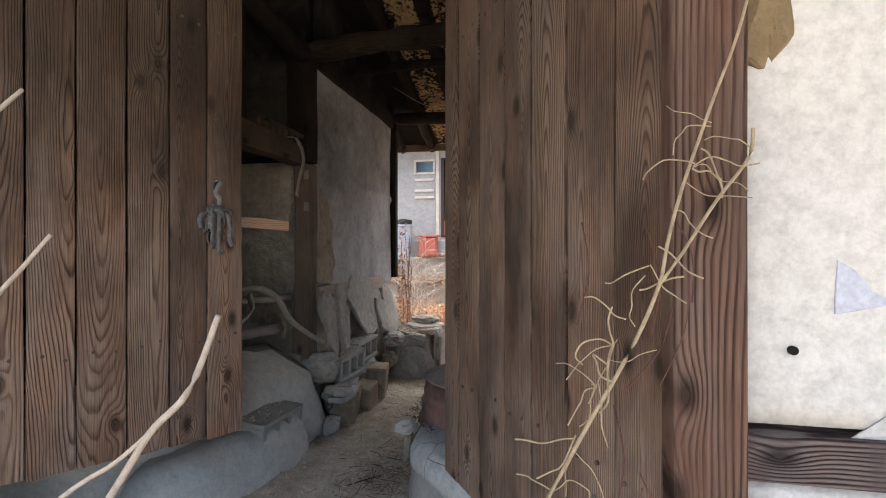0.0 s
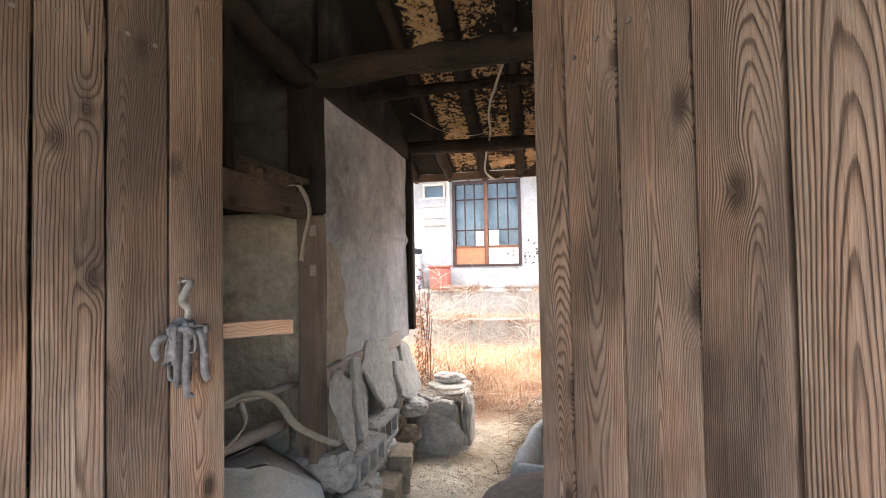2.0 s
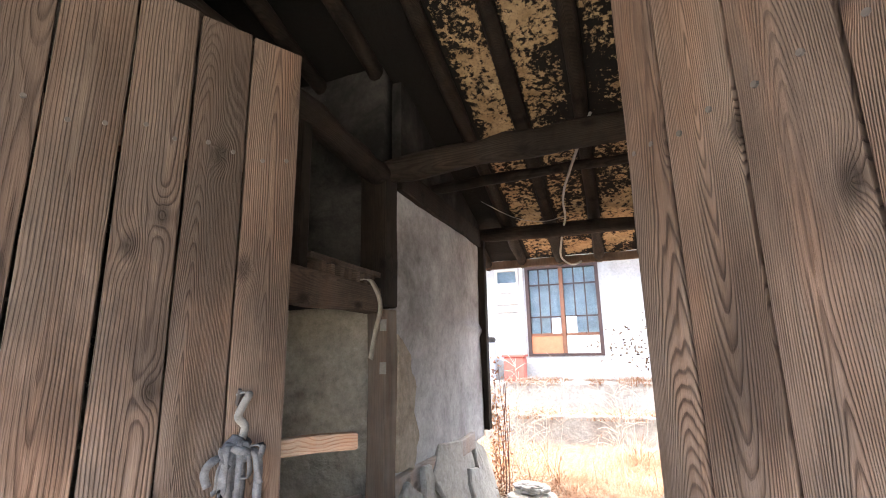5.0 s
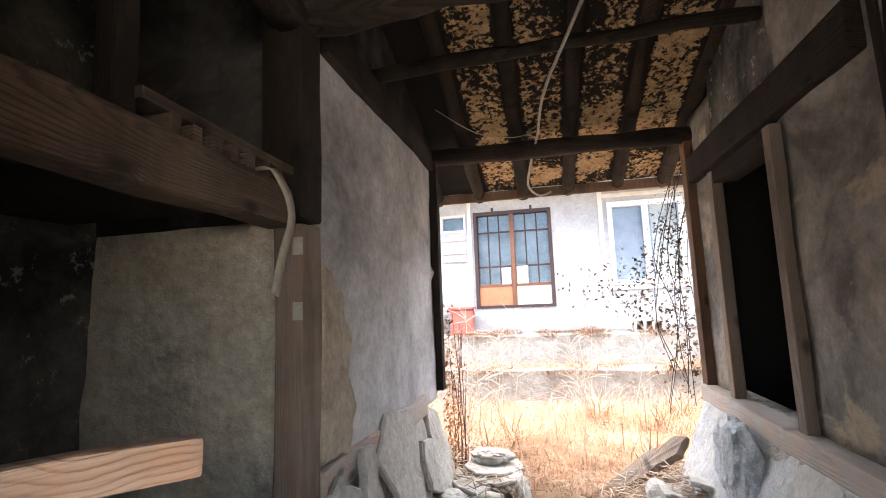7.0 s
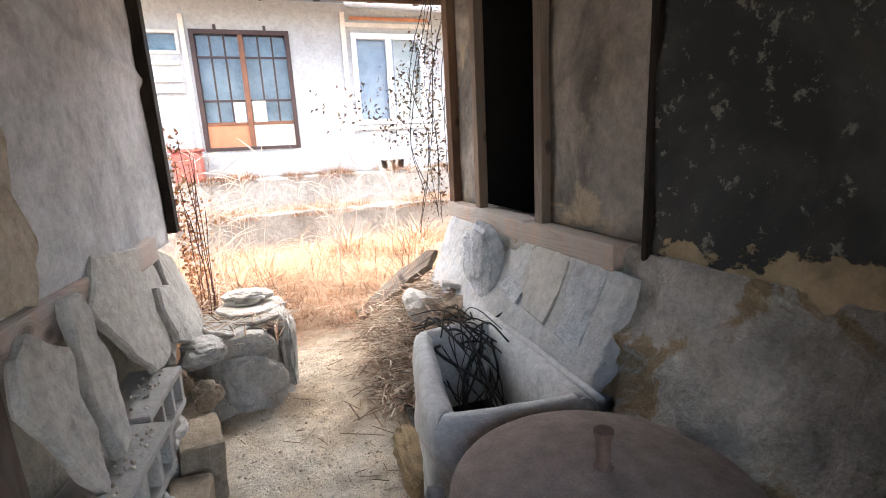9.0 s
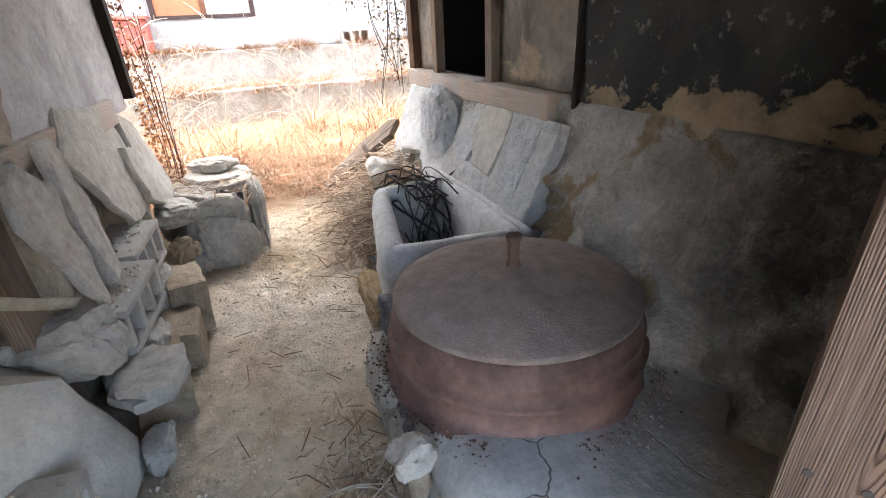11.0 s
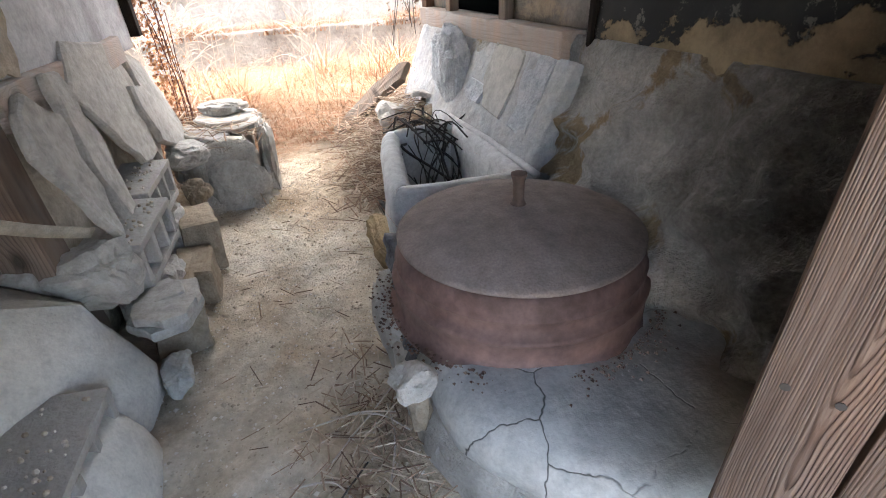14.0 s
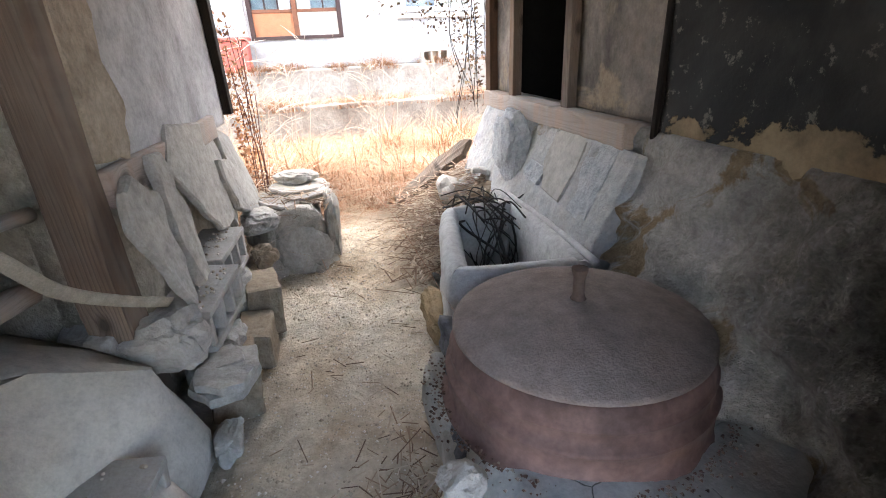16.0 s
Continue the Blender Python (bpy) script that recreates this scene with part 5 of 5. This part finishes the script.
    for x in (-1.62, -0.98):
        part("latch", box((x, 9.27, 3.1), (x + 0.04, 9.3, 3.18), 0.003), M_DARKFR, d)
    # white window
    w = part("window", box((0.24, 9.27, 3.04), (1.36, 9.39, 3.12), 0.005), M_PVC, h, "white plastic sliding window")
    for a, b in (((0.24, 9.27, 1.8), (0.31, 9.39, 3.04)), ((1.29, 9.27, 1.8), (1.36, 9.39, 3.04)), ((0.31, 9.27, 1.8), (1.29, 9.39, 1.87)), ((0.76, 9.29, 1.87), (0.85, 9.36, 3.04))):
        part("window_frame", box(a, b, 0.005), M_PVC, w)
    for x0, x1 in ((0.31, 0.76), (0.85, 1.29)):
        pane = part("pane", box((x0, 9.325, 1.87), (x1, 9.331, 3.04)), M_GLASS, w)
        pane.visible_shadow = False
    part("blind", box((0.3, 9.41, 1.85), (0.9, 9.42, 3.06)), M_BINGREY, w, "grey blind behind the glass")
    part("blind", box((0.9, 9.41, 1.85), (1.3, 9.42, 3.06)), M_CREAM, w, "pale curtain behind the glass")
    # small vent window
    v = part("vent_window", box((-2.5, 9.28, 3.06), (-2.06, 9.36, 3.1), 0.003), M_CREAM, h, "small vent window")
    for a, b in (((-2.5, 9.28, 2.8), (-2.46, 9.36, 3.06)), ((-2.1, 9.28, 2.8), (-2.06, 9.36, 3.06)), ((-2.46, 9.28, 2.8), (-2.1, 9.36, 2.84))):
        part("vent_frame", box(a, b, 0.003), M_CREAM, v)
    part("pane", box((-2.46, 9.315, 2.84), (-2.1, 9.321, 3.06)), M_GLASS, v).visible_shadow = False
    part("lining", box((-2.5, 9.42, 2.78), (-2.06, 9.43, 3.12)), M_BACKING, v)
    for z in (2.66, 2.44, 2.3):
        part("ledge_board", box((-2.48, 9.27, z), (-2.08, 9.3, z + 0.05), 0.004), M_CREAM, h)
    part("door_post", box((-2.03, 9.265, 1.45), (-1.97, 9.3, 3.3), 0.004), M_CREAM, h)


facade_house()
terrace = box((-9, 8.45, 0.1), (8, 9.3, 1.1), 0.02, None, 0)
bmesh.ops.subdivide_edges(terrace, edges=[e for e in terrace.edges if abs(e.verts[0].co.x - e.verts[1].co.x) > 5], cuts=60)
for v in terrace.verts:
    v.co += jog(v.co, 2.0, 0.02, 1)
tagged(part("terrace", terrace, M_TERRACE), "weathered concrete terrace before the house", "terrace", kind="structure")
step = box((-9, 7.95, 0.05), (8, 8.5, 0.68), 0.02, None, 0)
bmesh.ops.subdivide_edges(step, edges=[e for e in step.edges if abs(e.verts[0].co.x - e.verts[1].co.x) > 5], cuts=60)
for v in step.verts:
    v.co += jog(v.co, 2.0, 0.03, 2)
tagged(part("terrace_step", step, M_TERRACE), "cracked lower concrete step", "step", kind="structure")

tub = thing("red_tub", (-2.12, 9.0, 1.09), "faded red plastic tub on the terrace", "tub")
part("shell", box((-2.3, 8.85, 1.09), (-1.95, 9.15, 1.5), 0.03), M_RED, tub)
part("rim", box((-2.325, 8.825, 1.5), (-1.925, 9.175, 1.54), 0.012), M_RED, tub)
binn = thing("grey_bin", (-2.6, 8.95, 1.09), "grey plastic bin on the terrace", "bin")
part("shell", lathe([(0.13, 1.09), (0.15, 1.1), (0.17, 1.7), (0.18, 1.72), (0.18, 1.75), (0.16, 1.75)], Matrix.Translation((-2.62, 8.95, 0)), 20), M_BINGREY, binn)
part("dark_cloth", boulder((-2.6, 8.95, 1.8), (0.14, 0.12, 0.07), 3, 2, 0.5), M_BRANCH, binn)
for i, x in enumerate((0.6,)):
    b = block(pose(x, 8.75, 1.1, 0, 0, -90), "grey hollow block on the terrace edge")

# ---- vines, twigs and leaves ----
vine = thing("dry_vine", (0.1, 0.85, 0.5), "pale dry creeper climbing the gate post", "vine")
stem = part("stem", log([(-0.1, 0.84, 0.55), (0.02, 0.86, 0.82), (0.15, 0.86, 1.07), (0.205, 0.865, 1.2), (0.225, 0.865, 1.3), (0.285, 0.87, 1.5), (0.345, 0.87, 1.68), (0.42, 0.89, 2.0)], 0.0044, 7, 0.004, 3, taper=0.5), M_VINE, vine, smooth=True)
part("stem", log([(0.205, 0.865, 1.2), (0.245, 0.87, 1.26), (0.3, 0.87, 1.35), (0.352, 0.88, 1.42), (0.36, 0.88, 1.47)], 0.003, 6, 0.003, 4), M_VINE, vine, smooth=True)
for i in range(34):
    k = random.random()
    p = Vector((0.02, 0.86, 0.82)).lerp(Vector((0.3, 0.87, 1.5)), k)
    pts = [p]
    d = Vector((random.uniform(-1, 1), random.uniform(-0.2, 0.1), random.uniform(-1, 0.8)))
    for j in range(4):
        d = (d + Vector((random.uniform(-0.9, 0.9), random.uniform(-0.3, 0.2), random.uniform(-1, 0.7)))).normalized()
        q = pts[-1] + d * random.uniform(0.012, 0.035)
        q.y = min(q.y, 0.888)
        pts.append(q)
    part("tendril", log(pts, random.uniform(0.0009, 0.0018), 5, 0.001, i, steps=4), M_VINE, vine, smooth=True)
for i in range(9):
    p = Vector((random.uniform(0.0, 0.3), 0.885, random.uniform(0.8, 1.35)))
    q = p + Vector((random.uniform(-0.08, 0.05), 0, random.uniform(-0.2, -0.05)))
    part("red_tendril", log([p, p.lerp(q, 0.5) + Vector((0.015, -0.008, 0)), q], 0.0014, 5, 0.002, i), M_REDTWIG, vine, smooth=True)
TWIGS = ([(-0.5, 0.72, 1.18), (-0.54, 0.71, 1.15), (-0.59, 0.70, 1.02), (-0.65, 0.68, 0.95), (-0.72, 0.67, 0.84), (-0.85, 0.6, 0.6)], [(-0.645, 0.68, 0.955), (-0.71, 0.67, 0.9), (-0.8, 0.66, 0.84), (-0.95, 0.6, 0.7)],
         [(-0.82, 0.65, 1.29), (-0.87, 0.64, 1.23), (-0.93, 0.63, 1.16), (-1.0, 0.6, 1.0)], [(-0.87, 0.64, 1.54), (-0.93, 0.63, 1.49), (-1.0, 0.6, 1.4)])
shrub = thing("bare_shrub", (-0.9, 0.55, 0), "bare pale twigs of a shrub before the door", "shrub")
for i, t in enumerate(TWIGS):
    part("twig", log(t[1:] if i == 0 else t, 0.0052 if i == 0 else 0.0036, 7, 0.0025, i, taper=1.4), M_TWIG, shrub, smooth=True)
    end = Vector(t[-1])
    part("twig", log([end, end + Vector((-0.03, -0.03, -0.35)), Vector((-0.95 + 0.03 * i, 0.55, -0.03))], 0.007, 7, 0.003, i), M_TWIG, shrub, smooth=True)


def leaf_quads(verts, faces, p, size):
    a = Vector((random.uniform(-1, 1), random.uniform(-1, 1), random.uniform(-1, 1))).normalized()
    b = a.orthogonal().normalized()
    n = a.cross(b) * 0.3
    i = len(verts)
    verts += [p - a * size, p + b * size * 0.6 + n * size, p + a * size, p - b * size * 0.6 + n * size]
    faces += [(i, i + 1, i + 2), (i, i + 2, i + 3)]


def creeper():
    th = thing("withered_creeper", (0.2, 5.2, 0.9), "withered brown creeper hanging at the back doorway", "creeper", "creepers at the doorway")
    for i in range(9):
        x, y = random.uniform(0.1, 0.27), random.uniform(5.1, 5.35)
        pts = [(x + 0.1, y, 2.5), (x + random.uniform(-0.1, 0.1), y, 1.9), (x + random.uniform(-0.15, 0.05), y, 1.4), (x + random.uniform(-0.1, 0.1), y, random.uniform(0.7, 1.1))]
        part("stem", log(pts, 0.0028, 5, 0.01, i), M_BRANCH, th)
    verts, faces = [], []
    for i in range(900):
        z = random.triangular(0.8, 2.45, 1.7)
        spread = 0.1 + 0.28 * math.exp(-((z - 1.65) / 0.22) ** 2)
        p = Vector((0.24 - abs(random.gauss(0, spread)), random.uniform(5.08, 5.4), z))
        leaf_quads(verts, faces, p, random.uniform(0.008, 0.022))
    me = bpy.data.meshes.new("leaves")
    me.from_pydata(verts, [], faces)
    me.materials.append(M_LEAF)
    ob = new("leaves", me)
    ob.parent = th
    ob.matrix_parent_inverse = ROOT[th].inverted()
    tagged(ob, kind="stuff")


def low_creeper():
    th = thing("withered_creeper", (-1.5, 5.2, 0.3), "low rust-brown creeper beside the blackened jamb", "creeper", "creepers at the doorway")
    for i in range(7):
        x, y = random.uniform(-1.56, -1.42), random.uniform(5.1, 5.3)
        part("stem", log([(x, y, 0.1), (x + random.uniform(-0.05, 0.05), y, 0.6), (x + random.uniform(-0.08, 0.03), y, random.uniform(0.9, 1.6))], 0.0028, 5, 0.01, i), M_REDTWIG, th)
    verts, faces = [], []
    for i in range(650):
        z = random.triangular(0.25, 1.6, 0.6)
        leaf_quads(verts, faces, Vector((-1.58 + abs(random.gauss(0, 0.07)), random.uniform(5.08, 5.35), z)), random.uniform(0.008, 0.02))
    me = bpy.data.meshes.new("leaves")
    me.from_pydata(verts, [], faces)
    me.materials.append(M_RUSTLEAF)
    ob = new("leaves", me)
    ob.parent = th
    ob.matrix_parent_inverse = ROOT[th].inverted()
    tagged(ob, kind="stuff")


creeper()
low_creeper()


def blade(verts, faces, base, height, lean, width, segs=3):
    side = Vector((-lean.y, lean.x, 0))
    side = side.normalized() * width if side.length > 1e-4 else Vector((width, 0, 0))
    i = len(verts)
    for k in range(segs + 1):
        t = k / segs
        c = base + Vector((0, 0, height * (t - 0.35 * t * t * min(1, lean.length / max(height, 0.01))))) + lean * t * t
        w = side * (1 - 0.9 * t)
        verts += [c - w, c + w]
    for k in range(segs):
        a = i + 2 * k
        faces.append((a, a + 1, a + 3, a + 2))


def stuff(name, verts, faces, material, label, category):
    me = bpy.data.meshes.new(name)
    me.from_pydata(verts, [], faces)
    me.materials.append(material)
    return tagged(new(name, me), label, category, kind="stuff")


def dry_grass():
    verts, faces = [], []
    for i in range(60000):
        x, y = random.uniform(-3.8, 2.6), 5.15 + 3.25 * random.random() ** 1.3
        if x > 0.3 and y < 5.3 or x < -1.6 and y < 5.2:
            continue
        path = abs(x + 0.75 - 0.1 * (y - 5)) < 0.35 and y < 5.45
        clump = noise.noise(Vector((x * 1.6, y * 1.6, 2)))
        if path or clump < -0.25 and random.random() < 0.7:
            continue
        z = -0.04 + min(1, (y - 5.1) / 1.2) * 0.22
        if y > 7.9:
            z = 0.66
        h = random.uniform(0.1, 0.3) * (1 + 0.7 * clump) * (0.7 if y > 7.9 else 1)
        if random.random() < 0.05:
            h *= 2.0
        lean = Vector((random.gauss(0, 1), random.gauss(-0.2, 1), 0)) * h * 1.5
        blade(verts, faces, Vector((x, y, z - 0.03)), h, lean, random.uniform(0.0025, 0.005))
    for cx, cy in ((-1.5, 5.4), (-1.35, 5.6), (-1.55, 5.7), (0.0, 5.6), (0.25, 6.8), (-1.2, 6.1), (0.6, 7.4), (-0.3, 7.2), (-2.2, 6.6), (1.2, 7.0)):
        for i in range(120):
            h = random.uniform(0.3, 0.7)
            a = random.uniform(0, math.tau)
            lean = Vector((math.cos(a), math.sin(a), 0)) * random.uniform(0.2, 0.75)
            blade(verts, faces, Vector((cx + random.gauss(0, 0.06), cy + random.gauss(0, 0.06), 0.1)), h, lean, 0.006, 5)
    # weeds in the joint between terrace and house, and hanging over its edge
    for i in range(7000):
        x = random.uniform(-2.6, 2.2)
        clump = noise.noise(Vector((x * 2.3, 0, 9)))
        edge = random.random() < 0.4
        if clump < (-0.05 if edge else -0.2):
            continue
        y = random.gauss(8.5, 0.04) if edge else random.uniform(8.85, 9.2)
        h = random.uniform(0.05, 0.2) * (1 + clump)
        blade(verts, faces, Vector((x, y, 1.06)), h, Vector((random.gauss(0, 1), random.gauss(-0.6, 0.6), 0)) * h * 1.4, random.uniform(0.0025, 0.005))
    stuff("dry_grass", verts, faces, M_GRASS, "tall straw-coloured dry grass filling the yard", "grass")


dry_grass()


def weeds():
    for i in range(26):
        th = thing("dead_weed", (0, 0, 0), "thin bare dead weed stalk in the yard", "weed", "dead weed stalks")
        if i < 14:
            x, y, z = random.uniform(-2.1, -1.45), random.uniform(5.5, 7.6), 0.1
        else:
            x, y, z = random.uniform(-1.4, 1.0), random.uniform(6.0, 8.3), 0.12
        h = random.uniform(0.7, 1.5)
        th.location = (x, y, z)
        ROOT[th] = Matrix.Translation((x, y, z))
        top = Vector((random.uniform(-0.2, 0.3), random.uniform(-0.1, 0.1), h))
        part("stalk", log([(0, 0, -0.05), top * 0.5 + Vector((0.04, 0, 0)), top], 0.006, 5, 0.006, i, taper=0.4), M_TWIG, th, local=True)
        for k in range(9):
            b = top * random.uniform(0.35, 0.95)
            e = b + Vector((random.uniform(-0.35, 0.35), random.uniform(-0.2, 0.2), random.uniform(0.02, 0.25)))
            part("sprig", log([b, b.lerp(e, 0.5) + Vector((0, 0, 0.03)), e], 0.004, 4, 0.004, k, taper=0.5), M_TWIG, th, local=True)


weeds()


def litter():
    verts, faces = [], []
    spots = [(-0.78, 2.55, 0.1, 0.2, 260), (-0.85, 2.35, 0.13, 0.16, 190), (-0.34, 4.35, 0.13, 0.3, 1300), (-0.1, 4.7, 0.2, 0.3, 2200), (-1.2, 4.8, 0.17, 0.12, 350), (-0.9, 3.6, 0.25, 0.7, 90),
             (-1.52, 5.3, 0.1, 0.15, 600), (0.1, 5.15, 0.16, 0.15, 500)]
    for cx, cy, sx, sy, n in spots:
        for i in range(n):
            x, y = random.gauss(cx, sx), random.gauss(cy, sy)
            if x > 0.22 or x < -1.58 or (x > -0.66 and y < 3.1) or (x > -0.5 and 3.1 < y < 3.98):
                continue
            z = 0.015 + random.uniform(0, 0.02)
            if cy == 4.35:
                z = 0.03 + 0.16 * max(0.0, min(1.0, (x + 0.45) / 0.3)) + random.uniform(0, 0.12)
            if cy == 4.7 or cx == 0.1:
                z = 0.16 + random.uniform(0.0, 0.26) * math.exp(-((x - 0.05) / 0.3) ** 2) + 0.07
            if cy == 4.8:
                z = random.uniform(0.38, 0.44)
            if cy == 5.3:
                z = random.uniform(0.05, 0.5)
            a = random.uniform(0, math.tau)
            heap = cy in (4.35, 4.7, 4.8, 5.3) or cx == 0.1
            L = random.uniform(0.02, 0.09) * (1.6 if random.random() < 0.15 else 1) * (1.7 if heap else 1)
            d = Vector((math.cos(a), math.sin(a), random.uniform(-0.25, 0.3))) * L
            w = Vector((-math.sin(a), math.cos(a), 0)) * random.uniform(0.0012, 0.0028) * (1.8 if heap else 1)
            u = Vector((0, 0, 0.0025))
            p = Vector((x, y, z))
            i0 = len(verts)
            verts += [p - w, p + w, p + u, p + d - w, p + d + w, p + d + u]
            faces += [(i0, i0 + 1, i0 + 4, i0 + 3), (i0 + 1, i0 + 2, i0 + 5, i0 + 4), (i0 + 2, i0, i0 + 3, i0 + 5)]
    stuff("straw_litter", verts, faces, M_STRAW, "scattered broken straw and twigs on the floor", "straw")
    verts, faces = [], []
    oct_v = [Vector(v) for v in ((1, 0, 0), (-1, 0, 0), (0, 1, 0), (0, -1, 0), (0, 0, 0.8), (0, 0, -0.8))]
    oct_f = ((0, 2, 4), (2, 1, 4), (1, 3, 4), (3, 0, 4), (2, 0, 5), (1, 2, 5), (3, 1, 5), (0, 3, 5))
    for i in range(9000):
        x, y = random.uniform(-1.45, -0.45), random.uniform(1.6, 5.3)
        if x > -0.66 and y < 3.1:
            continue
        s = random.uniform(0.0015, 0.005) if random.random() < 0.9 else random.uniform(0.005, 0.01)
        i0 = len(verts)
        verts += [Vector((x, y, 0.008 + s * 0.3)) + Vector((v.x * random.uniform(0.7, 1.3), v.y * random.uniform(0.7, 1.3), v.z)) * s for v in oct_v]
        faces += [tuple(i0 + k for k in f) for f in oct_f]
    stuff("floor_grit", verts, faces, M_GRIT, "small pebbles and crumbs on the earth floor", "grit")


litter()
for i, (a, b) in enumerate((((-0.95, 2.45, 0.02), (-0.62, 2.75, 0.03)), ((-1.02, 2.6, 0.02), (-0.72, 2.56, 0.03)), ((-0.98, 2.3, 0.02), (-0.84, 2.42, 0.025)), ((-0.92, 2.62, 0.02), (-0.7, 2.48, 0.03)), ((-0.82, 2.28, 0.02), (-0.74, 2.6, 0.03)), ((-1.05, 2.42, 0.02), (-0.9, 2.34, 0.02)))):
    a, b = Vector(a), Vector(b)
    single("floor_twig", log([a, a.lerp(b, 0.5) + Vector((0.03, 0.02, 0.005)), b], 0.003, 6, 0.004, i), M_TWIG if i != 2 else M_BRANCH, "dry twig lying on the floor", "twig", "twigs on the floor", smooth=True)

# ---- marks on the front wall ----
single("blue_patch", plate([(-0.045, -0.05), (0.0, -0.043), (0.06, -0.03), (0.015, -0.01), (-0.012, 0.03), (-0.042, 0.05)], 0.004, pose(0.59, 0.9985, 1.195, 90), 2, 0.002), M_BLUEPATCH, "pale blue paint patch on the white wall", "paint patch")
# solid near-black plug; its colour gives the shade of a small hole
single("wall_hole", log([(0.474, 1.01, 1.072), (0.474, 0.992, 1.072)], 0.009, 9, 0.003, 2, steps=1), M_DARK, "small near-black plug drawn as a hole in the white wall", "hole")
single("broken_plaster", plate([(-0.1, -0.02), (-0.05, -0.045), (-0.015, 0.01), (-0.005, 0.1), (-0.02, 0.4), (-0.1, 0.4)], 0.02, pose(0.485, 0.994, 1.65, 90), 5, 0.02), M_OCHRE, "broken corner of plaster baring ochre clay", "clay patch")
single("cement_patch", plate([(-0.09, -0.03), (0.2, -0.03), (0.2, 0.035), (0.06, 0.035), (0.02, 0.045), (-0.03, 0.02)], 0.006, pose(0.66, 0.998, 0.945, 90), 7, 0.006), M_CEMENT, "grey cement repair above the wall beam", "cement patch")
